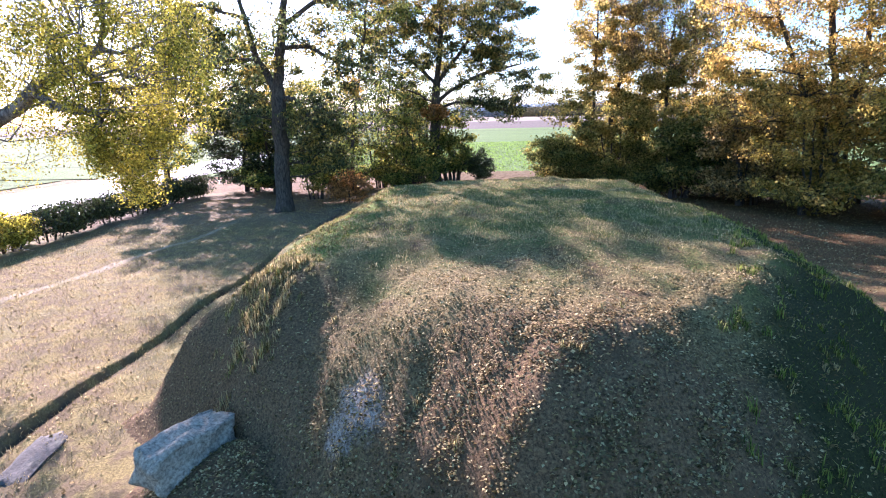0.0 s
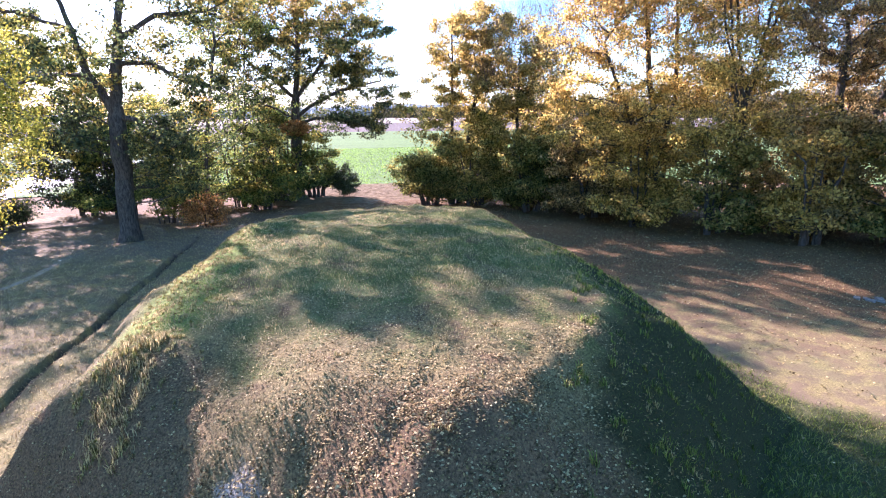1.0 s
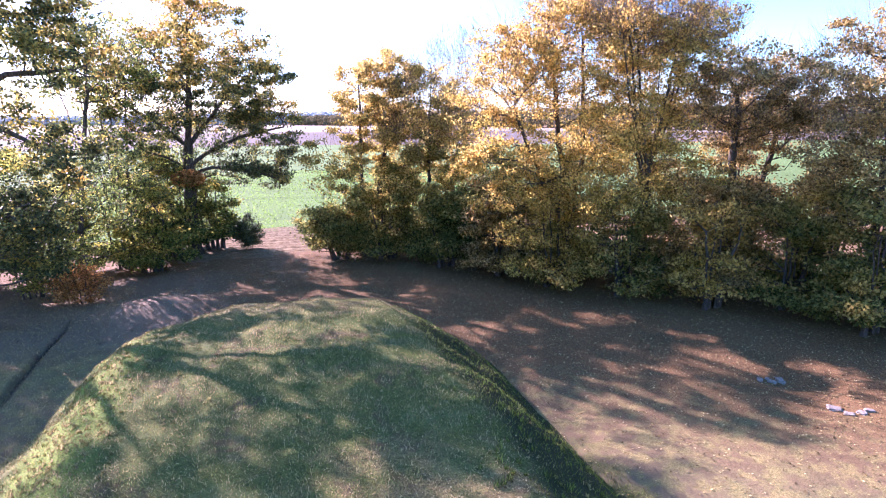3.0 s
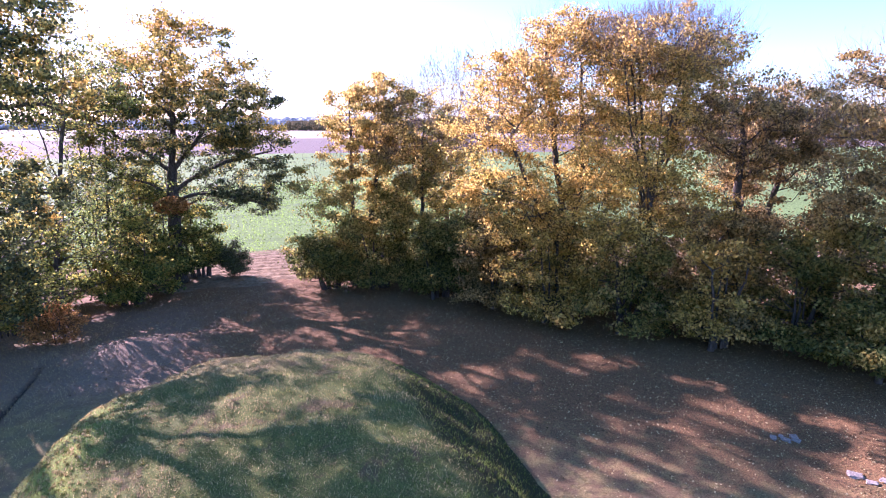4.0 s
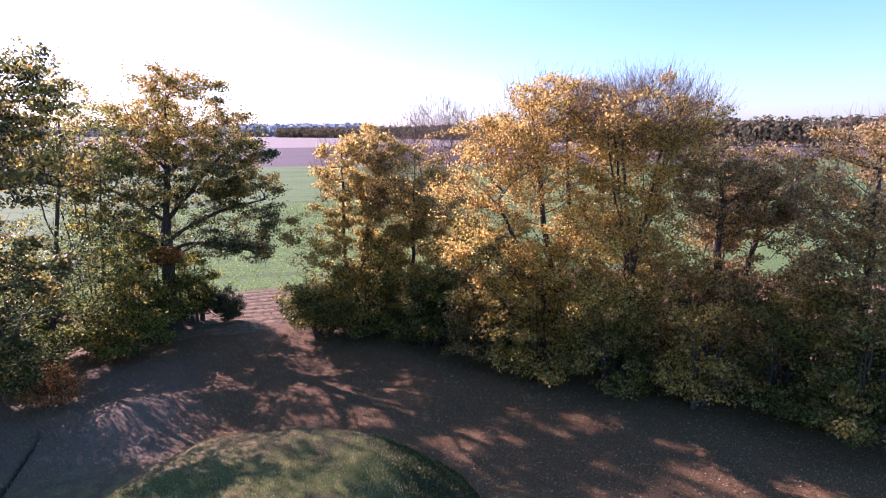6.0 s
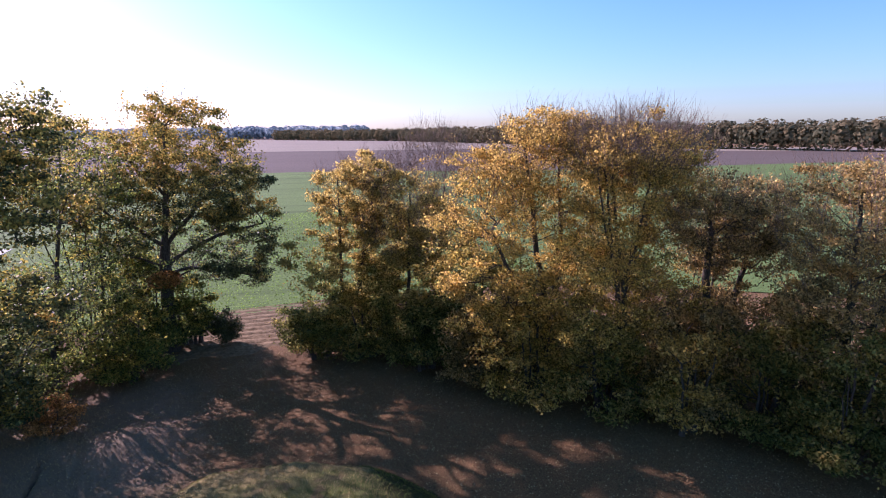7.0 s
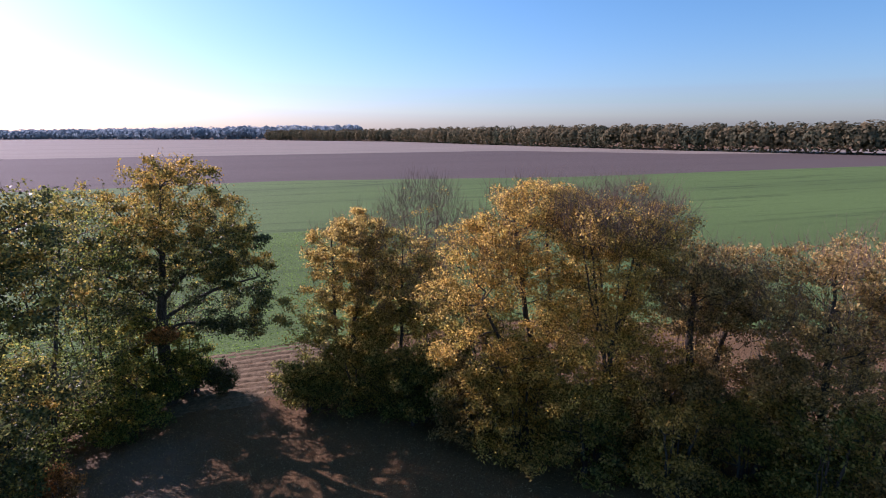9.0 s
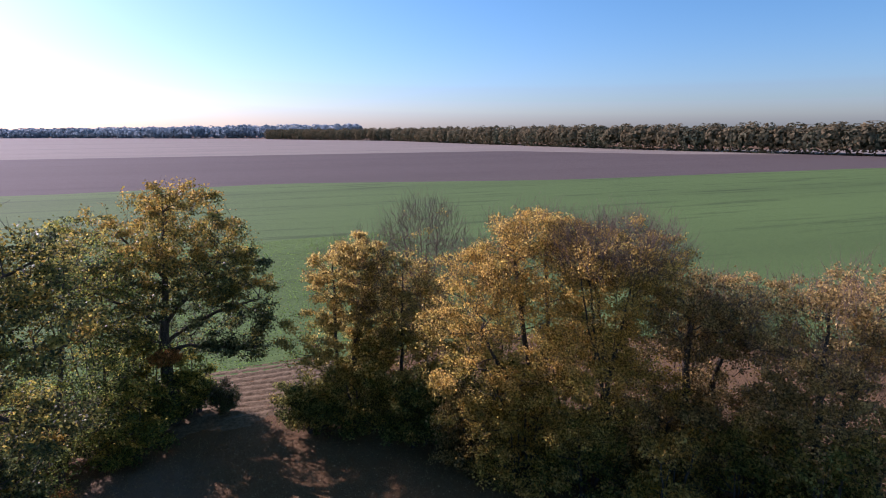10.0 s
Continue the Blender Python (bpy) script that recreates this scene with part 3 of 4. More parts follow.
    patch = clump * waves(lp[:, 0] + 0.7 * lp[:, 2], lp[:, 1] - 0.5 * lp[:, 2], seed + 7, 3.0)
    t = tint + own[pick] + patch + top_tint * (lp[:, 2] / zs.max() - 0.55) + rng.normal(size=leaves) * 0.05
    v, f, t = leaf_quads(rng, lp, leaf_size, np.clip(t, 0.02, 0.98), droop)
    part("crown", mesh_of("crown", v, f, leaf_mat, t), root)
    return root


def dome(seed, at, reach, n, clump_size, low=-0.35):
    """Leafy clumps set round a crown: at is its middle, reach its half widths and half height."""
    r = random.Random(seed)
    out = [(*at, 0.6 * reach[0], 0.6 * reach[1], 0.6 * reach[2], 0.22 * n)]
    for k in range(n):
        up = low + (1 - low) * (k + 0.5) / n
        a, ring = 2.4 * k + r.uniform(-0.5, 0.5), math.sqrt(max(0, 1 - up * up))
        q, c = r.uniform(0.66, 0.92), clump_size * r.uniform(0.75, 1.3)
        out.append((at[0] + reach[0] * q * ring * math.cos(a), at[1] + reach[1] * q * ring * math.sin(a), at[2] + reach[2] * q * up, c, c, 0.68 * c, r.uniform(0.7, 1.2)))
    return out


def stem(*pts):
    return [tuple(p) for p in pts]


# the old oak beside the gully
make_tree("oak_tree", (-7.1, 20.4, -0.05), "tall oak with a dark straight trunk and thinning green leaves", "tree", 101,
          [stem((0, 0, 0), (0.1, -0.05, 2.2), (0.22, -0.2, 4.7), (0.55, -0.2, 6.4), (0.8, -0.2, 8), (0.9, -0.1, 12.0)),
           stem((0.2, -0.2, 4.5), (-0.45, -0.2, 5.6), (-0.85, -0.2, 7.4), (-1.9, 0.2, 10.5)),
           stem((0.5, -0.2, 5.9), (1.6, -0.4, 6.0), (2.6, -0.5, 5.4), (3.6, -0.6, 5.2)),
           stem((0.7, -0.2, 6.8), (1.8, -0.2, 7.5), (3.4, -0.1, 7.6)),
           stem((0.2, -0.2, 4.3), (0.9, -0.5, 4.2), (1.8, -0.7, 3.2)),
           stem((0.8, -0.2, 8.4), (2.2, -0.3, 9.6), (3.9, -0.2, 10.6)),
           stem((-0.8, -0.2, 7.0), (-2.4, 0.1, 7.6), (-4.2, 0.2, 7.4)),
           stem((-0.4, -0.2, 5.5), (-1.8, -0.6, 5.6), (-3.4, -0.8, 4.6))], 0.29,
          [(3.0, -0.2, 10.0, 1.5, 2.4, 1.4, 3.0), (1.2, -0.2, 11.7, 2.0, 2.2, 0.9, 1.2), (-2.2, 0.1, 10.2, 2.0, 2.0, 0.9, 0.4), (3.3, -0.3, 8.0, 1.6, 2.2, 1.0, 2.2), (3.2, -0.6, 5.5, 1.5, 1.6, 0.8, 1.5),
           (1.6, -0.7, 3.5, 1.2, 1.2, 1.0, 2.4), (-3.9, 0.2, 7.6, 2.0, 2.2, 1.0, 1.6), (-3.2, -0.7, 5.0, 1.7, 1.5, 1.0, 1.2), (0.8, 0.2, 6.6, 2.2, 2.0, 0.9, 0.8), (-0.8, 1.0, 5.0, 1.6, 1.6, 1.2, 0.8), (1.4, 0.6, 8.9, 2.4, 2.4, 0.8, 1.0), (0.3, 0.0, 9.7, 2.2, 2.2, 1.2, 2.4), (-1.9, 0.0, 9.4, 1.8, 2.0, 1.2, 1.5), (1.5, 0.4, 2.3, 1.1, 1.0, 0.8, 1.4), (-0.6, -0.9, 6.2, 1.9, 1.5, 1.2, 1.4), (1.5, -0.9, 6.6, 1.5, 1.3, 1.2, 1.3), (2.4, 0.2, 4.4, 1.3, 1.3, 0.9, 1.0), (-1.2, -0.3, 4.0, 1.3, 1.2, 0.8, 0.8)],
          1000, 23000, 0.13, OAK_LEAVES, OAK_BARK, 0.16, 0.2, leaf_spread=0.15, gaps=0.42)
# the spreading oak beside the gap to the field
gap_oak = make_tree("oak_tree", (-1.95, 28.9, -0.05), "broad oak turning yellow and orange at its top", "tree", 102,
          [stem((0, 0, 0), (0.03, -0.05, 2.5), (0.1, -0.1, 4.2), (0.35, -0.3, 6.5), (0.7, -0.4, 10.3)),
           stem((0.1, -0.1, 4.0), (1.3, -0.4, 5.0), (2.8, -0.4, 5.6), (4.4, -0.5, 5.9)), stem((0.2, -0.2, 5.2), (1.6, -0.6, 6.8), (3.0, -0.8, 8.2)), stem((0.2, -0.2, 4.9), (-1.0, -0.6, 6.2), (-2.6, -0.9, 7.4)),
           stem((0.1, -0.1, 3.6), (1.2, -0.8, 4.2), (2.7, -1.2, 4.0), (3.9, -1.2, 3.6)), stem((0.1, -0.1, 4.1), (-1.2, -0.4, 4.8), (-3.0, -0.4, 5.6)), stem((0.4, -0.3, 7.2), (-0.6, -0.5, 8.6), (-1.2, -0.6, 9.8))], 0.27,
          dome(502, (0.7, -0.2, 7.7), (4.1, 3.7, 4.0), 30, 1.32, -0.6) + [(2.4, -0.5, 5.3, 1.5, 1.2, 0.8, 1.4), (2.5, -1.1, 4.1, 1.3, 1.0, 0.6, 1.0), (-2.2, -0.5, 5.3, 1.5, 1.3, 0.8, 1.2), (0.7, -0.4, 11.0, 1.3, 1.3, 0.6, 1.0), (4.1, -0.5, 6.6, 1.2, 1.2, 0.9, 2.0), (4.5, -0.6, 5.2, 1.0, 1.1, 0.9, 2.0), (3.7, -1.1, 4.0, 1.1, 1.0, 0.8, 1.8), (0.6, 2.8, 4.8, 3.6, 2.0, 1.8, 3.0), (1.8, 0.6, 3.9, 1.6, 1.4, 0.8, 1.0)],
          1000, 36000, 0.13, OAK_LEAVES, OAK_BARK, 0.16, 0.7, leaf_spread=0.15, gaps=0.3)
spray_rng = np.random.RandomState(140)
v, f, t = leaf_quads(spray_rng, in_blobs(spray_rng, [(0.1, -0.7, 3.7, 0.75, 0.5, 0.4, 1)], 1500), 0.12, np.clip(spray_rng.normal(0.8, 0.1, 1500), 0.02, 0.98))
part("leaf_spray", mesh_of("leaf_spray", v, f, RED_LEAVES, t), gap_oak, "rust-orange spray of leaves on the trunk")
# a clump of thin-stemmed trees between the oaks
make_tree("hazel_clump", (-4.5, 27.0, -0.05), "many-stemmed hazel with yellow-green leaves", "tree", 103,
          [stem((0.1 * k - 0.25, 0.12 * (k % 2), 0), (0.25 * k - 0.6, 0.2 * (k % 3) - 0.2, 3), (0.6 * k - 1.5, 0.4 * (k % 3) - 0.4, 8.2)) for k in range(5)], 0.075,
          [(0, 0, 7.7, 2.6, 2.2, 2.0, 2.2), (0, 0, 3.4, 2.3, 2.0, 2.6, 2), (0.6, -0.2, 1.6, 1.8, 1.4, 1.3, 1), (1.6, 0, 4.6, 1.6, 1.4, 2.0, 1)],
          420, 6000, 0.115, GREEN_LEAVES, OAK_BARK, 0.10, 0.1, clump=0.18)
make_tree("young_tree", (-5.6, 25.2, -0.05), "slender young tree with green and yellow leaves", "tree", 104,
          [stem((0, 0, 0), (0.2, 0, 3), (0.8, 0, 6), (1.3, 0, 9.8))], 0.10,
          [(1.2, 0, 8.7, 2.7, 2.2, 2.1, 2.6), (0.3, 0, 4.2, 2.6, 2.0, 2.2, 2), (1.8, 0.3, 3.4, 1.6, 1.4, 2.2, 1)],
          420, 5600, 0.115, GREEN_LEAVES, OAK_BARK, 0.10, 0.3, clump=0.18)
make_tree("hazel_shrub", (-6.9, 23.6, 0), "broad green hazel shrub beside the oak", "shrub", 105,
          [stem((0.15 * k - 0.2, 0.1 * k, 0), (0.5 * k - 0.7, 0.1, 3.6)) for k in range(4)], 0.05,
          [(0.4, 0, 3.0, 2.3, 2.0, 2.4, 2), (0.9, -0.3, 1.5, 1.8, 1.5, 1.2, 1)],
          280, 6000, 0.11, GREEN_LEAVES, TWIG_BARK, 0.16, 0.1, clump=0.2)
make_tree("red_bush", (-5.0, 22.4, 0), "low rust-red autumn bush", "shrub", 106,
          [stem((0.1 * k - 0.15, 0, 0), (0.3 * k - 0.45, 0.1 * k - 0.15, 0.8)) for k in range(4)], 0.02,
          [(0, 0, 0.75, 0.95, 0.8, 0.65, 1)], 110, 2600, 0.10, RED_LEAVES, TWIG_BARK, 0.5, 0.2, leaf_spread=0.1)
make_tree("small_bush", (0.45, 28.9, 0), "small round dark green bush standing in the gap", "shrub", 107,
          [stem((0.08 * k - 0.12, 0, 0), (0.25 * k - 0.37, 0.1 * (k % 2), 1.0)) for k in range(4)], 0.025,
          [(0, 0, 0.85, 0.7, 0.7, 0.75, 3), (0, 0, 1.55, 0.45, 0.45, 0.4, 0.6)], 140, 3600, 0.09, DARK_LEAVES, TWIG_BARK, 0.6, 0.3, leaf_spread=0.1)
make_tree("yew_bush", (-11.2, 26.5, 0), "dark evergreen bush at the end of the hedge", "shrub", 108,
          [stem((0, 0, 0), (0, 0, 3.8)), stem((0.5, 0, 0), (0.9, 0, 3.0))], 0.10,
          [(0, 0, 2.6, 2.2, 2.0, 2.7, 2), (1.5, -0.3, 1.6, 1.6, 1.4, 1.5, 1)], 260, 11000, 0.13, DARK_LEAVES, OAK_BARK, 0.35, 0.2)
make_tree("young_tree", (-11.8, 28.6, -0.05), "airy young tree with green leaves behind the hedge", "tree", 119,
          [stem((0, 0, 0), (0.1, 0, 3), (0.3, 0, 7.4))], 0.11,
          [(0.2, 0, 6.2, 2.4, 2.2, 2.0, 2), (0.2, 0, 3.8, 2.2, 2.0, 1.6, 1), (-1.6, -0.6, 7.4, 2.2, 2.0, 1.8, 1.6)], 420, 19000, 0.12, GREEN_LEAVES, OAK_BARK, 0.16, 0.3, clump=0.17)
# hidden by the birch; added so that its crown shades the lawn
make_tree("shade_tree", (-14.2, 24.6, -0.05), "thick low tree with dull green leaves, added behind the birch for shade", "tree", 120,
          [stem((0, 0, 0), (0.1, 0, 2.5), (0.2, 0, 5.6)), stem((0.1, 0, 1.6), (1.2, -0.2, 3.6), (1.9, -0.2, 5.2))], 0.13,
          [(0.2, 0, 5.0, 2.6, 2.2, 1.7, 2), (1.6, -0.2, 4.2, 2.0, 1.8, 1.5, 1.2), (0, 0, 2.6, 2.2, 1.8, 1.4, 1), (0.6, 0, 6.6, 2.4, 2.2, 1.5, 1.6)], 420, 17000, 0.12, GREEN_LEAVES, OAK_BARK, 0.20, 0.3, clump=0.17)
# the hornbeams past the gap
make_tree("hornbeam_tree", (5.5, 26.0, -0.05), "hornbeam leafed to the ground, tawny on top", "tree", 109,
          [stem((0, 0, 0), (0.05, 0, 4), (0.1, -0.1, 8.3)), stem((0.4, 0.1, 0), (1.0, 0.1, 4), (1.7, 0, 7.6))], 0.13,
          [(0.8, -0.1, 7.2, 2.1, 2.0, 1.7, 2), (0.2, 0, 4.2, 2.9, 2.2, 2.2, 2.2), (-0.3, -0.3, 1.4, 2.7, 1.7, 1.1, 1.6), (2.0, -0.4, 5.2, 2.0, 1.8, 2.4, 1.4), (1.4, -0.4, 8.2, 1.5, 1.5, 1.0, 1.0), (-1.5, -0.2, 1.7, 1.9, 1.4, 0.9, 1.4)],
          620, 30000, 0.12, HAZEL_LEAVES, OAK_BARK, 0.40, 0.7, brush=1200, brush_mat=PALE_TWIGS)
make_tree("hornbeam_tree", (8.2, 24.6, -0.05), "hornbeam with green leaves low down and tawny ones above", "tree", 110,
          [stem((0, 0, 0), (0.1, 0, 4), (0.2, -0.1, 8.0))], 0.12,
          [(0.2, 0, 6.3, 2.3, 2.1, 2.2, 2), (0, -0.3, 3.2, 2.4, 1.8, 2.0, 1.6), (-0.4, -0.6, 1.3, 1.8, 1.2, 1.0, 1), (0.6, -1.6, 1.9, 1.5, 1.0, 1.6, 1.2)],
          520, 25000, 0.12, HAZEL_LEAVES, OAK_BARK, 0.40, 0.7, brush=1200, brush_mat=PALE_TWIGS)
make_tree("bare_tree", (10.5, 27.6, -0.05), "thin tree with bare grey twigs", "tree", 111,
          [stem((0, 0, 0), (0, 0, 4), (0.2, 0, 8.0))] + [stem((0, 0, 2.6 + 0.4 * k), (0.5 * (k - 2), 0.2, 5.6), (0.95 * (k - 2), 0.3, 8.4)) for k in range(5)], 0.12,
          [(0, 0, 8.2, 2.4, 2.3, 2.3, 2), (0, 0, 5, 2.2, 2.2, 2.0, 1)], 900, 2600, 0.12, MAPLE_LEAVES, PALE_TWIGS, 0.5, 0.3, bare_above=(5, 8), tip=0.003, least=0.006, sag=-0.12, brush=3000)
make_tree("yew_bush", (9.6, 23.2, 0), "dark evergreen bush under the trees", "shrub", 112,
          [stem((0, 0, 0), (0, 0, 2.8)), stem((0.4, 0, 0), (0.8, -0.3, 2.2))], 0.08,
          [(0.1, 0, 1.7, 1.5, 1.3, 1.5, 2)], 200, 7000, 0.12, DARK_LEAVES, OAK_BARK, 0.3, 0.2)
# the golden trees of the hedge
make_tree("golden_tree", (12.6, 20.4, -0.05), "forked tree with a golden yellow crown", "tree", 113,
          [stem((0, 0, 0), (0.3, 0, 2.6), (-0.3, -0.2, 5), (-1.3, -0.6, 9.6)), stem((0.3, 0, 2.4), (0.9, 0, 5), (0.4, -0.2, 9.2)), stem((0.1, 0, 1.8), (-1.6, -1.0, 4.2), (-3.0, -1.4, 6.6))], 0.19,
          [(-2.2, -0.6, 8.6, 2.2, 2.0, 1.1, 2.8), (-0.6, -1.0, 9.8, 2.0, 1.8, 1.1, 3.4), (-3.5, -1.2, 6.9, 2.1, 1.8, 1.1, 1.8), (-1.0, -1.5, 7.4, 2.6, 1.6, 1.0, 1.6), (2.0, -0.6, 8.6, 2.0, 1.8, 1.5, 1.6),
           (-3.6, -1.6, 5.0, 2.0, 1.3, 0.8, 1.5), (-3.2, -1.9, 3.4, 1.7, 1.1, 0.7, 1.1), (-1.2, -2.4, 4.6, 2.0, 1.1, 0.8, 1.2), (1.2, -1.8, 5.6, 2.2, 1.3, 0.9, 1.2), (-0.5, -0.7, 7.4, 4.2, 2.4, 2.6, 3.6), (-2.2, -1.9, 2.2, 2.0, 1.0, 0.6, 0.8)],
          900, 27000, 0.108, MAPLE_LEAVES, OAK_BARK, 0.49, 0.36, clump=0.15, brush=2600, brush_mat=PALE_TWIGS, gaps=0.15)
make_tree("ash_tree", (14.1, 17.4, -0.05), "ash with bare reddish twigs above brown leaves", "tree", 114,
          [stem((0, 0, 0), (0, -0.1, 3), (0.05, -0.2, 5.5), (0.1, -0.2, 8.2))] + [stem((0, -0.1, 3.2 + 0.4 * k), (0.45 * (k - 2.5), 0.3 * (k % 3) - 0.4, 6.4), (0.75 * (k - 2.5), 0.6 * (k % 3) - 0.7, 8.8)) for k in range(6)], 0.15,
          [(0.1, -0.1, 9.4, 2.8, 2.2, 1.3, 6), (0, -0.1, 7.8, 2.8, 2.2, 1.6, 2), (-0.8, -0.3, 5.8, 2.6, 2.0, 1.4, 1.8), (0.8, -0.4, 4.2, 2.6, 1.8, 1.6, 1.6), (-1.4, -0.9, 3.6, 1.9, 1.3, 1.0, 1.4)],
          1200, 19000, 0.108, MAPLE_LEAVES, OAK_BARK, 0.42, 0.5, gaps=0.15, bare_above=(8.4, 11.0), step=0.35, tip=0.003, least=0.006, sag=-0.12, brush=3600, brush_mat=PALE_TWIGS)
make_tree("maple_tree", (17.4, 16.6, -0.05), "low spreading maple with dull brown-green leaves", "tree", 115,
          [stem((0, 0, 0), (-0.1, 0, 3), (-0.3, 0, 7.2)), stem((0.3, 0, 0), (1.2, 0, 3.5), (2, 0, 6.6))], 0.16,
          [(-0.3, 0, 7.0, 2.6, 2.4, 1.9, 2), (1.6, 0, 6.4, 2.6, 2.4, 2.1, 1.5), (0, -0.5, 3, 2.6, 1.8, 1.8, 1)],
          600, 17500, 0.112, BROWN_LEAVES, OAK_BARK, 0.24, 0.6, brush=2400, brush_mat=PALE_TWIGS, gaps=0.15)
make_tree("maple_tree", (19.0, 12.6, -0.05), "maple with tawny orange leaves on top", "tree", 116,
          [stem((0, 0, 0), (-0.1, 0, 3), (-0.3, 0.1, 8.2)), stem((0.2, 0, 1), (1.4, 0, 4.5), (2.2, 0, 8))], 0.17,
          [(-0.6, 0.1, 7.4, 2.3, 2.2, 1.9, 2), (1.8, 0, 7.4, 2.4, 2.2, 2.2, 1.6), (-0.8, -0.2, 4.6, 2.2, 1.9, 2.0, 1.4), (1.0, 0, 4, 2.4, 2, 2, 1)],
          600, 16500, 0.112, BROWN_LEAVES, OAK_BARK, 0.40, 0.8, brush=2400, brush_mat=PALE_TWIGS, gaps=0.15)
make_tree("maple_tree", (23.5, 10.0, -0.05), "tall maple with thin brown leaves", "tree", 117,
          [stem((0, 0, 0), (-0.2, 0, 4), (-0.2, 0, 9.4))], 0.2,
          [(0, 0, 8.2, 3.0, 2.8, 2.6, 2), (0, 0, 4.6, 3.0, 2.6, 2.2, 1.2)], 420, 11000, 0.13, BROWN_LEAVES, OAK_BARK, 0.40, 0.6, brush=2500, brush_mat=PALE_TWIGS)
# the birch whose sprays hang beside the camera
make_tree("birch_tree", (-9.8, 8.2, -0.05), "birch with hanging sprays of yellow-green leaves", "tree", 118,
          [stem((0, 0, 0), (0.2, 0.1, 3), (0.6, 0.1, 6), (0.9, 0, 11)), stem((0.2, 0.1, 2.7), (2.2, 0.3, 3.4), (4.6, 0.2, 4.6)), stem((0.5, 0.1, 4.6), (2.8, -0.2, 5.6), (5.6, -0.4, 6.4))], 0.13,
          [(4.9, 0.0, 4.6, 1.5, 1.4, 1.6, 3), (4.8, 0.4, 3.5, 0.8, 0.8, 0.9, 1.4), (3.2, 0.4, 5.4, 1.5, 1.6, 1.4, 1.2), (1.8, 1.4, 4.3, 1.7, 1.6, 1.6, 0.9), (0.8, 0.2, 8.5, 3, 3, 3, 1)],
          900, 36000, 0.05, BIRCH_LEAVES, BIRCH_BARK, 0.56, -0.05, clump=0.2, leaf_spread=0.09, droop=0.5)


def hedge_shrub(at, h, w, seed, tint, mat, label, n=9000):
    r = random.Random(seed)
    blobs = [(0, 0, 0.55 * h, 0.8 * w, 0.6 * w, 0.42 * h, 1.6)]
    for k in range(9):
        z = h * (0.14 + 0.09 * k + r.uniform(-0.05, 0.05))
        a, q = r.uniform(0, 6.283), w * r.uniform(0.35, 0.75)
        blobs.append((q * math.cos(a), q * math.sin(a) * 0.8, z, w * r.uniform(0.35, 0.6), w * r.uniform(0.3, 0.5), h * r.uniform(0.06, 0.12), r.uniform(0.5, 1.0)))
    for k in range(6):
        a = k * 1.05 + r.uniform(-0.3, 0.3)
        blobs.append((w * 0.75 * math.cos(a), w * 0.65 * math.sin(a), r.uniform(0.7, 1.2), w * 0.45, w * 0.4, 0.3, 0.7))
    make_tree("hedge_shrub", (*at, 0), label, "shrub", seed,
              [stem((0.2 * k - 0.3, 0.1 * (k % 2), 0), (0.45 * k - 0.7, 0.15 * (k % 3) - 0.15, 0.7 * h)) for k in range(4)], 0.09,
              blobs, 320, int(0.95 * n), 0.136, mat, TWIG_BARK, tint, 0.35, clump=0.16, group="hedge shrubs along the clearing")


GREEN_LABEL, GOLD_LABEL, BROWN_LABEL = "leafy green hedge shrub with yellow sprays", "hedge shrub with golden brown leaves", "dull brown-green hedge shrub"
hedge_shrub((10.2, 20.6), 4.2, 1.7, 201, 0.42, BROWN_LEAVES, BROWN_LABEL)
hedge_shrub((11.3, 18.6), 4.8, 1.9, 202, 0.55, MAPLE_LEAVES, GOLD_LABEL, 6200)
hedge_shrub((13.2, 16.9), 3.8, 1.8, 203, 0.30, HAZEL_LEAVES, GREEN_LABEL, 6000)
hedge_shrub((14.9, 14.6), 3.9, 1.5, 219, 0.62, MAPLE_LEAVES, GOLD_LABEL, 4200)
hedge_shrub((15.4, 15.6), 4.6, 2.0, 204, 0.46, BROWN_LEAVES, BROWN_LABEL, 11000)
hedge_shrub((17.3, 13.8), 4.4, 1.9, 205, 0.28, HAZEL_LEAVES, GREEN_LABEL, 10500)
hedge_shrub((17.6, 11.4), 4.8, 1.8, 206, 0.22, HAZEL_LEAVES, GREEN_LABEL, 9500)
hedge_shrub((19.6, 9.6), 4.6, 1.9, 207, 0.40, BROWN_LEAVES, BROWN_LABEL, 7200)
hedge_shrub((-9.0, 25.4), 5.4, 2.0, 210, 0.24, GREEN_LEAVES, GREEN_LABEL, 7500)
hedge_shrub((-3.4, 26.2), 3.4, 1.6, 211, 0.30, GREEN_LEAVES, GREEN_LABEL, 6500)
hedge_shrub((-6.6, 26.8), 3.8, 1.8, 212, 0.26, GREEN_LEAVES, GREEN_LABEL, 6500)
hedge_shrub((10.8, 22.4), 5.2, 1.8, 218, 0.26, HAZEL_LEAVES, GREEN_LABEL, 8000)
hedge_shrub((-2.9, 28.3), 4.6, 1.5, 216, 0.16, GREEN_LEAVES, GREEN_LABEL, 7000)
hedge_shrub((-1.1, 29.4), 4.3, 1.25, 217, 0.20, GREEN_LEAVES, GREEN_LABEL, 7000)
hedge_shrub((12.8, 22.8), 5.8, 2.1, 208, 0.40, HAZEL_LEAVES, GREEN_LABEL, 7500)
hedge_shrub((16.0, 19.4), 6.5, 2.2, 209, 0.42, BROWN_LEAVES, BROWN_LABEL, 8000)
hedge_shrub((14.0, 20.9), 6.3, 2.1, 221, 0.40, HAZEL_LEAVES, GREEN_LABEL, 7000)
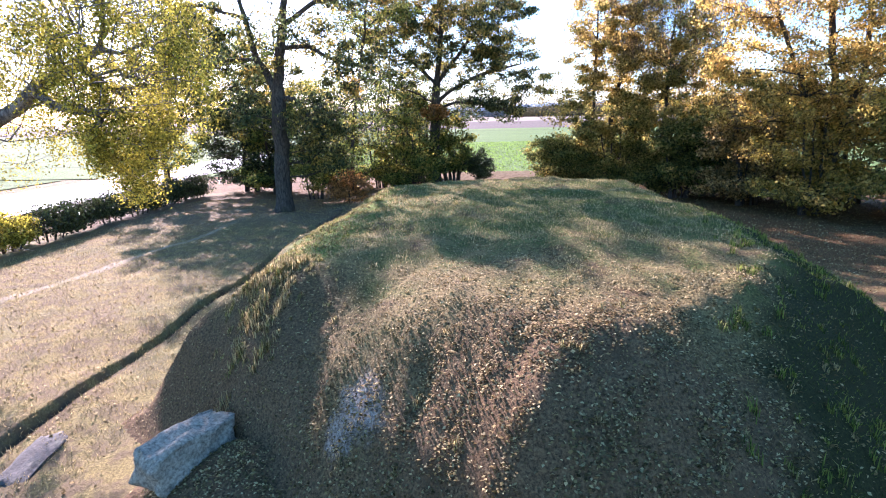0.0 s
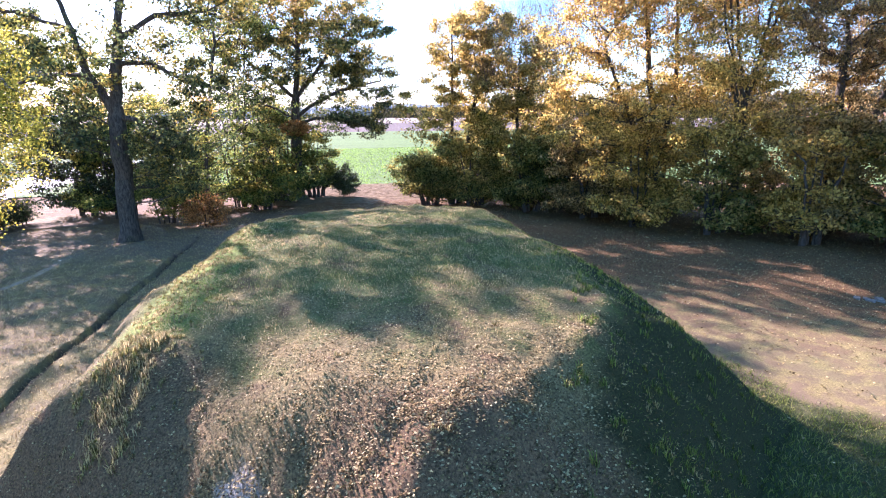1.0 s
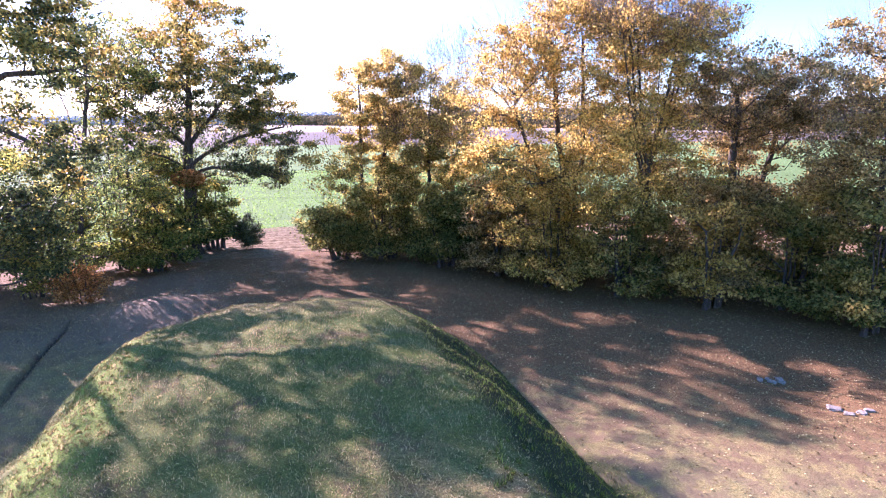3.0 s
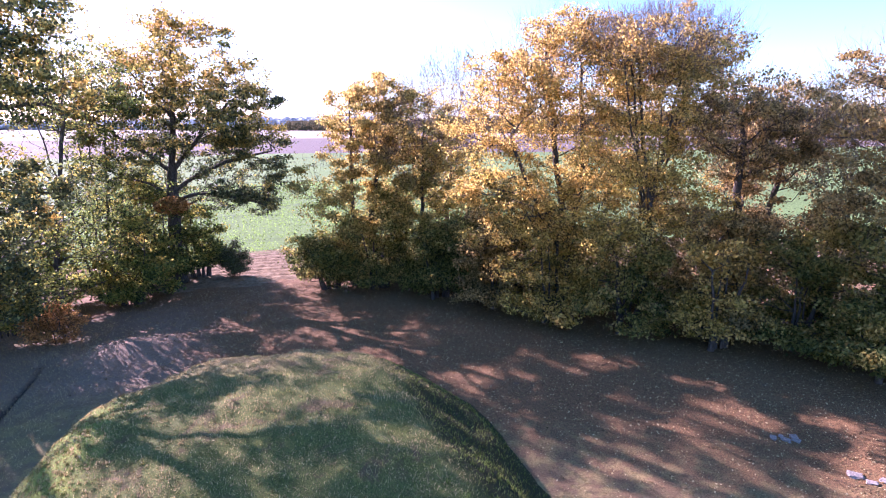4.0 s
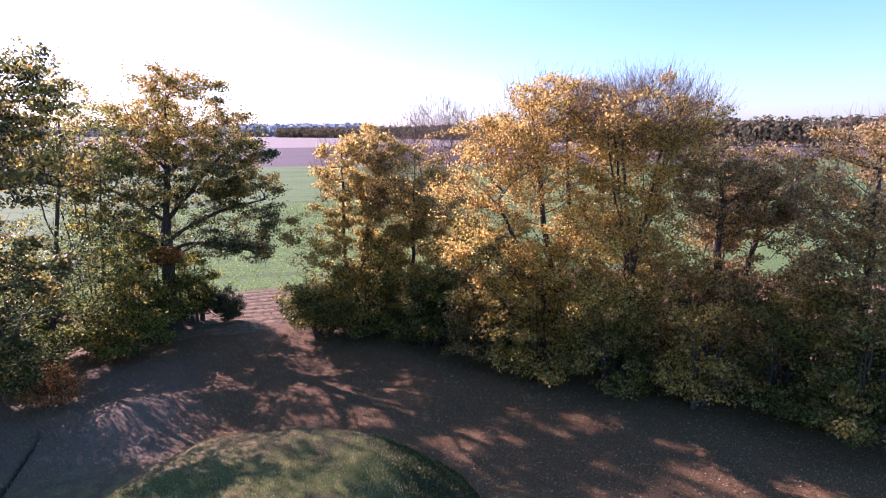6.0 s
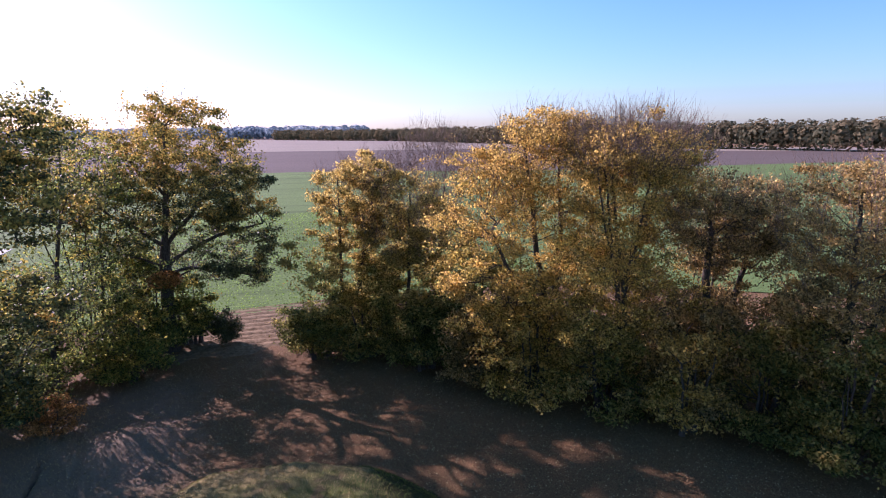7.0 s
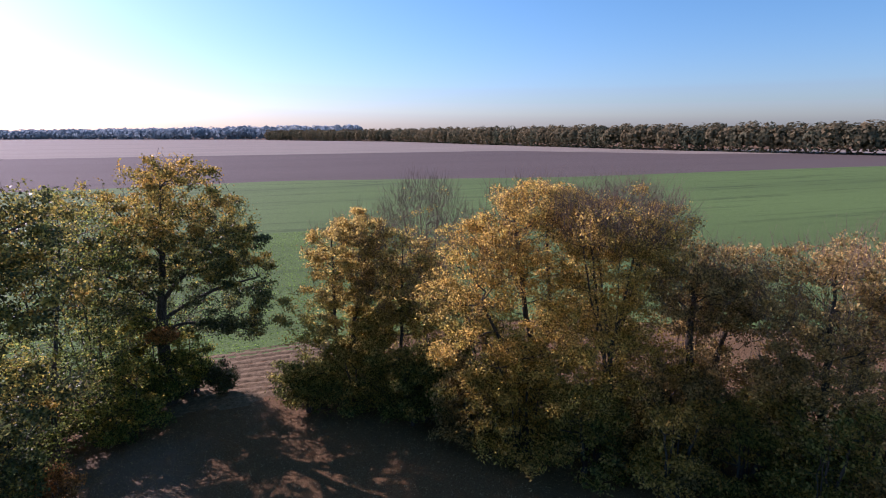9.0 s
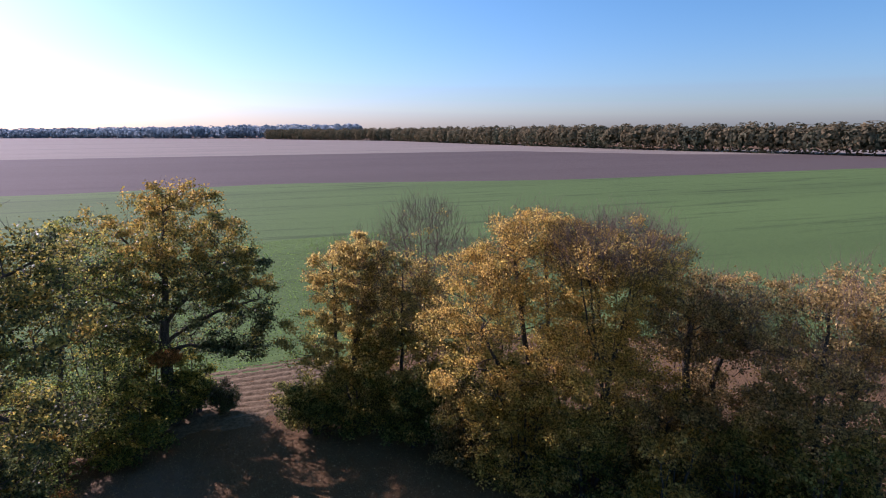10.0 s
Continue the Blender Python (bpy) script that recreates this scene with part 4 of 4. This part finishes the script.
hedge_shrub((18.2, 17.9), 6.6, 2.2, 222, 0.42, BROWN_LEAVES, BROWN_LABEL, 7000)
hedge_shrub((20.4, 14.9), 5.5, 2.1, 223, 0.40, BROWN_LEAVES, BROWN_LABEL, 7000)
hedge_shrub((21.6, 12.2), 4.9, 2.0, 224, 0.36, HAZEL_LEAVES, GREEN_LABEL, 6000)
hedge_shrub((10.6, 25.3), 4.8, 1.9, 225, 0.28, HAZEL_LEAVES, GREEN_LABEL, 7000)
hedge_shrub((7.2, 26.6), 4.4, 1.9, 226, 0.26, HAZEL_LEAVES, GREEN_LABEL, 7000)
hedge_shrub((-3.6, 30.2), 5.2, 1.9, 215, 0.10, GREEN_LEAVES, GREEN_LABEL, 6500)
hedge_shrub((6.4, 24.8), 3.6, 1.7, 213, 0.26, HAZEL_LEAVES, GREEN_LABEL, 9500)
hedge_shrub((4.4, 25.6), 2.6, 1.4, 227, 0.26, HAZEL_LEAVES, GREEN_LABEL, 6000)
hedge_shrub((8.4, 22.6), 3.6, 1.5, 214, 0.05, HAZEL_LEAVES, "dark green hedge shrub in the shade", 8000)
for k in range(9):
    make_tree("clipped_hedge", (-12.9 + 0.08 * (k % 3), 12.6 + 1.5 * k, 0), "low dark clipped hedge along the lawn", "hedge", 230 + k,
              [stem((0, 0.3 * q - 0.45, 0), (0.1, 0.5 * q - 0.75, 0.8)) for q in range(4)], 0.03,
              [(0, 0, 0.66, 0.6, 0.95, 0.5, 1), (0, 0, 0.38, 0.6, 0.95, 0.3, 0.9)], 150, 3000, 0.092, DARK_LEAVES if k > 1 else BIRCH_LEAVES, TWIG_BARK, 0.7, 0.2, leaf_spread=0.12, group="clipped hedge along the lawn")


# ---- the far woods ----
def far_wood(name, line, height, spacing, depth, quads, size, seed, label, mat=WOOD_LEAVES):
    rng = np.random.RandomState(seed)
    line = np.array(line, float)
    d = np.r_[0, np.cumsum(np.hypot(*np.diff(line, axis=0).T))]
    vs, fs, ts, off = [], [], [], 0
    for row in range(depth):
        n = int(d[-1] / spacing)
        u = (np.arange(n) + rng.uniform(-0.3, 0.3, n)) * spacing
        px, py = np.interp(u, d, line[:, 0]), np.interp(u, d, line[:, 1])
        gx, gy = np.gradient(px), np.gradient(py)
        g = np.hypot(gx, gy) + 1e-9
        push = row * spacing * 0.9 + rng.uniform(-1.5, 1.5, n)
        px, py = px + gy / g * push * 1.0, py - gx / g * push * 1.0
        hs = height * rng.uniform(0.82, 1.04, n)
        rs = spacing * rng.uniform(0.6, 1.0, n)
        tone = np.clip(rng.normal(0.33, 0.24, n), 0.02, 0.98)
        for x, y, h, r, t in zip(px, py, hs, rs, tone):
            w = rng.normal(size=(quads, 3))
            w /= np.linalg.norm(w, axis=1, keepdims=True)
            lump = 1 + 0.10 * np.sin(w[:, 0] * 6 + h) + 0.10 * np.sin(w[:, 2] * 7 + r * 3)
            low = 0.0 if row == 0 else 0.25
            c = np.array([x, y, h * (0.5 + low / 2)]) + w * lump[:, None] * [r, r, h * (0.5 - low / 2)]
            c[:, 2] = np.maximum(c[:, 2], 0.4)
            v, f, _ = leaf_quads(rng, c, size, None, 0.0, w, 0.25)
            vs.append(v)
            fs.append(f + off)
            ts.append(np.clip(t + rng.normal(size=quads) * 0.1 + 0.15 * w[:, 2], 0.02, 0.98))
            off += len(v)
    return tagged(new(name, mesh_of(name, np.concatenate(vs), np.concatenate(fs), mat, np.concatenate(ts))), label, "woodland", kind="stuff")


far_wood("far_wood", [(520, -60), (330, 60), (268, 169), (236, 284), (212, 450), (190, 632), (60, 905)], 14.5, 7.0, 3, 240, 2.0, 301, "long autumn wood behind the fields")
far_wood("distant_wood", [(190, 900), (-80, 1150), (-360, 1500), (-1300, 2300)], 21, 15, 3, 100, 6.5, 302, "distant wood on the horizon, haze painted in as blue-grey", HAZED_LEAVES)


# ---- stones ----
def stone(name, at, size, turn, seed, mat, label):
    bm = bmesh.new()
    bmesh.ops.create_cube(bm, size=2)
    bmesh.ops.subdivide_edges(bm, edges=bm.edges[:], cuts=13, use_grid_fill=True)
    for v in bm.verts:
        p = v.co.copy()
        q = p.normalized() * 1.25
        p = p.lerp(q, 0.16)
        p += noise.noise_vector(p * 1.3 + Vector((seed, 0, 0))) * 0.26 + noise.noise_vector(p * 4 + Vector((0, seed, 0))) * 0.07 + noise.noise_vector(p * 9 + Vector((seed, seed, 0))) * 0.03
        v.co = (p.x * size[0], p.y * size[1], p.z * size[2])
    me = bpy.data.meshes.new(name)
    bm.to_mesh(me)
    bm.free()
    me.polygons.foreach_set("use_smooth", np.ones(len(me.polygons), bool))
    me.materials.append(mat)
    ob = new(name, me)
    ob.matrix_world = pose(*at, 0, 0, turn)
    return tagged(ob, label, "stone")


stone("boulder", (-2.22, 4.36, 0.54), (0.19, 0.40, 0.20), -27, 2.6, STONE, "long grey boulder half sunk in the side of the mound")
stone("flat_stone", (-4.36, 5.0, -0.07), (0.17, 0.44, 0.06), 12, 3.1, DARK_STONE, "flat weathered stone lying in the grass by the gully")
rubble = random.Random(77)
for cx, cy in ((12.75, 10.45), (13.05, 8.75)):
    for k in range(5):
        x, y, r = cx + rubble.uniform(-0.35, 0.35), cy + rubble.uniform(-0.25, 0.25), rubble.uniform(0.05, 0.13)
        tagged(stone("rubble_stone", (x, y, float(ground_height(np.float64(x), np.float64(y))) + 0.1 * r), (r, r * rubble.uniform(0.6, 0.9), r * 0.4), rubble.uniform(0, 180), 4.3 + k + cx, PALE_STONE, "pale flat stone lying among fallen leaves"), group="pale stones in the clearing")


# ---- fallen leaves and grass ----
def scatter_leaves(name, n, box, seed, size, label, keep=None, lift=0.012):
    rng = np.random.RandomState(seed)
    x, y = rng.uniform(box[0], box[1], n), rng.uniform(box[2], box[3], n)
    if keep is not None:
        ok = rng.uniform(0, 1, n) < keep(x, y)
        x, y = x[ok], y[ok]
    n = len(x)
    at = np.stack([x, y, surface_height(x, y) + lift], -1)
    nrm = rng.normal(size=(n, 3)) * 0.35 + [0, 0, 1]
    nrm /= np.linalg.norm(nrm, axis=1, keepdims=True)
    way = rng.normal(size=(n, 3))
    way -= nrm * (way * nrm).sum(1, keepdims=True)
    way /= np.linalg.norm(way, axis=1, keepdims=True)
    side = np.cross(nrm, way)
    s = (size * rng.uniform(0.6, 1.4, n))[:, None]
    v = np.stack([at - way * s * 0.5, at + side * s * 0.34 + nrm * s * 0.15, at + way * s * 0.5, at - side * s * 0.34 + nrm * s * 0.15], 1).reshape(-1, 3)
    t = np.clip(rng.beta(1.3, 2.7, n), 0.02, 0.98)
    return tagged(new(name, mesh_of(name, v, np.arange(4 * n).reshape(n, 4), FALLEN_LEAVES, t)), label, "leaves", kind="stuff")


def grass(name, n, box, seed, height, label, tint, keep=None):
    rng = np.random.RandomState(seed)
    x, y = rng.uniform(box[0], box[1], n), rng.uniform(box[2], box[3], n)
    if keep is not None:
        ok = rng.uniform(0, 1, n) < keep(x, y)
        x, y = x[ok], y[ok]
    n = len(x)
    at = np.stack([x, y, surface_height(x, y) - 0.01], -1)
    a = rng.uniform(0, 6.283, n)
    h = height(x, y) * rng.uniform(0.5, 1.4, n)
    side = np.stack([np.cos(a), np.sin(a), 0 * a], -1) * 0.006 * (0.6 + h / 0.1)[:, None]
    bend = rng.uniform(0.3, 1.6, n) * h
    tip = np.stack([-np.sin(a) * bend, np.cos(a) * bend, h], -1)
    v = np.stack([at - side, at + side, at + tip], 1).reshape(-1, 3)
    t = np.clip(tint(x, y) + rng.normal(size=n) * 0.13, 0.02, 0.98)
    return tagged(new(name, mesh_of(name, v, np.arange(3 * n).reshape(n, 3), GRASS_BLADES, t)), label, "grass", kind="stuff")


def on_mound(x, y):
    return (mound_height(x, y) > ground_height(x, y) + 0.02).astype(float)


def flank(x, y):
    """The steep shaded side, tinted darker; it begins further in at the near end."""
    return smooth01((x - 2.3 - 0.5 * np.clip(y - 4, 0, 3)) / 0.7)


def worn(x, y):
    return np.clip(smooth01((8.2 - y + 1.5 * waves(x, y, 41, 2.5)) / 4.0), 0, 1)


scatter_leaves("mound_leaves", 260000, (-4.2, 6.9, 2.2, 18), 401, 0.022, "dry fallen leaves scattered over the mound", lambda x, y: on_mound(x, y) * (1 - 0.9 * flank(x, y)) * (0.10 + 0.9 * worn(x, y)) * (0.35 + 0.65 * smooth01(0.5 + 0.9 * waves(x, y, 47, 1.3))))
scatter_leaves("slope_leaves", 60000, (-2.6, 4.0, 2.2, 5.4), 406, 0.029, "dry leaves lying thick on the worn slope", lambda x, y: on_mound(x, y) * (1 - 0.8 * flank(x, y)) * smooth01((5.4 - y) / 2.0) * (0.2 + 0.8 * smooth01(0.4 + waves(x, y, 49, 0.8))))
scatter_leaves("clearing_leaves", 120000, (-12, 18, 1.5, 27), 402, 0.045, "brown fallen leaves over the clearing", lambda x, y: (1 - on_mound(x, y)) * (0.12 + 0.25 * smooth01((-3.8 - x) / 0.5) * smooth01(0.4 + waves(x, y, 48, 0.9)) + 0.88 * smooth01((0.62 * x + 0.78 * y - 9) / 9)))
# blades on the flank get a darker tint that carries its shade
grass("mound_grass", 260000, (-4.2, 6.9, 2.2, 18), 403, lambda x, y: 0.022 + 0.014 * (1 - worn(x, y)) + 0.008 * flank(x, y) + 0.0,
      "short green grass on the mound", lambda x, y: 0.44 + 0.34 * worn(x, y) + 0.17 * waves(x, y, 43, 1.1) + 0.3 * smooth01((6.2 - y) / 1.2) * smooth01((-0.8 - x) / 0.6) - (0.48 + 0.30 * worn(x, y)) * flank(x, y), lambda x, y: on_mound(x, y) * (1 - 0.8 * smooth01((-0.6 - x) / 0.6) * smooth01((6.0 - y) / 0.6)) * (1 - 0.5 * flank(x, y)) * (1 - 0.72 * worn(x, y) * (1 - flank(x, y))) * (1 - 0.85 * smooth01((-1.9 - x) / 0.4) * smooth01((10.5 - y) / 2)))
# verge blades tinted dark, with the shade of this ground in their colour
grass("verge_grass", 80000, (3.0, 9.0, 1.6, 10.5), 405, lambda x, y: 0.05 + 0 * x, "long green grass beside the mound, tinted dark for shade", lambda x, y: 0.10 + 0.1 * waves(x, y, 45, 1.5), lambda x, y: (1 - on_mound(x, y)) * smooth01((7.0 + 0.4 * np.clip(8 - y, 0, 5) + 0.5 * waves(x, y, 46, 2.0) - x) / 0.8) * smooth01((9.5 - y) / 3))
grass("lawn_grass", 95000, (-12.2, -3.6, 3, 24), 404, lambda x, y: 0.045 + 0 * x, "dry mown grass of the lawn", lambda x, y: 0.78 + 0.2 * waves(x, y, 44, 1.2), lambda x, y: 1 - on_mound(x, y))


def tufts(name, n, box, seed, length, blades, tint, label, keep=None):
    """Tussocks of long arching blades, each blade bent in two pieces."""
    rng = np.random.RandomState(seed)
    cx, cy = rng.uniform(box[0], box[1], n), rng.uniform(box[2], box[3], n)
    if keep is not None:
        ok = rng.uniform(0, 1, n) < keep(cx, cy)
        cx, cy = cx[ok], cy[ok]
    n = len(cx)
    size = length * rng.uniform(0.5, 1.3, n)
    x, y, h = (np.repeat(v, blades) for v in (cx, cy, size))
    m = len(x)
    x, y = x + rng.normal(size=m) * 0.25 * h, y + rng.normal(size=m) * 0.25 * h
    at = np.stack([x, y, surface_height(x, y) - 0.01], -1)
    a = rng.uniform(0, 6.283, m)
    h = h * rng.uniform(0.5, 1.2, m)
    out = np.stack([np.cos(a), np.sin(a), 0 * a], -1) * (h * rng.uniform(0.15, 0.6, m))[:, None]
    side = np.stack([-np.sin(a), np.cos(a), 0 * a], -1) * 0.004
    up = np.array([0, 0, 1.0])
    mid = at + out * 0.4 + up * (0.7 * h)[:, None]
    end = at + out * 1.2 + up * (0.85 * h)[:, None]
    v = np.stack([at - side, at + side, mid + side * 0.8, mid - side * 0.8, end], 1).reshape(-1, 3)
    b = (np.arange(m) * 5)[:, None]
    f = np.concatenate([b + [0, 1, 2], b + [0, 2, 3], b + [3, 2, 4]])
    t = np.clip(np.repeat(tint + rng.normal(size=n) * 0.1, blades) + rng.normal(size=m) * 0.07, 0.02, 0.98)
    return tagged(new(name, mesh_of(name, v, f, GRASS_BLADES, np.tile(t, 3))), label, "grass", kind="stuff")


# tussocks tinted dark to go with the shade painted on the flank
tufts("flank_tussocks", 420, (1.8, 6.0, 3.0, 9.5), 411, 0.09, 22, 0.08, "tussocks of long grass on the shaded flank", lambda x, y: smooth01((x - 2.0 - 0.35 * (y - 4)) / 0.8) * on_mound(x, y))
tufts("shoulder_tussocks", 1200, (-2.5, -0.9, 5.2, 14), 412, 0.05, 24, 0.40, "bright green tussocks along the shoulder of the mound", lambda x, y: on_mound(x, y) * smooth01((-0.9 - x) / 0.6) * smooth01((x + 2.6) / 0.5))
tufts("nose_tussocks", 110, (-2.2, -1.55, 4.9, 6.4), 414, 0.10, 26, 0.50, "yellow-green tussocks on the nose of the mound", on_mound)
tufts("scattered_tussocks", 260, (-2, 5, 2.6, 16), 413, 0.06, 20, 0.5, "small scattered tufts of grass on the mound", on_mound)


# ---- young crop at the edge of the green field ----
def crop_rows(seed):
    rng = np.random.RandomState(seed)
    y = 34.0 + 0.5 * np.repeat(np.arange(70), 430) ** 1.02
    n = len(y)
    x = rng.uniform(-14, 22, n)
    at = np.stack([x, y + 0.04 * x + rng.normal(size=n) * 0.06, 0.09 + rng.uniform(0, 0.06, n)], -1)
    v, f, t = leaf_quads(rng, at, 0.10, np.clip(rng.normal(0.5, 0.25, n), 0.02, 0.98))
    return tagged(new("crop_plants", mesh_of("crop_plants", v, f, CROP_LEAVES, t)), "rows of young green crop plants", "crop", kind="stuff")


crop_rows(421)
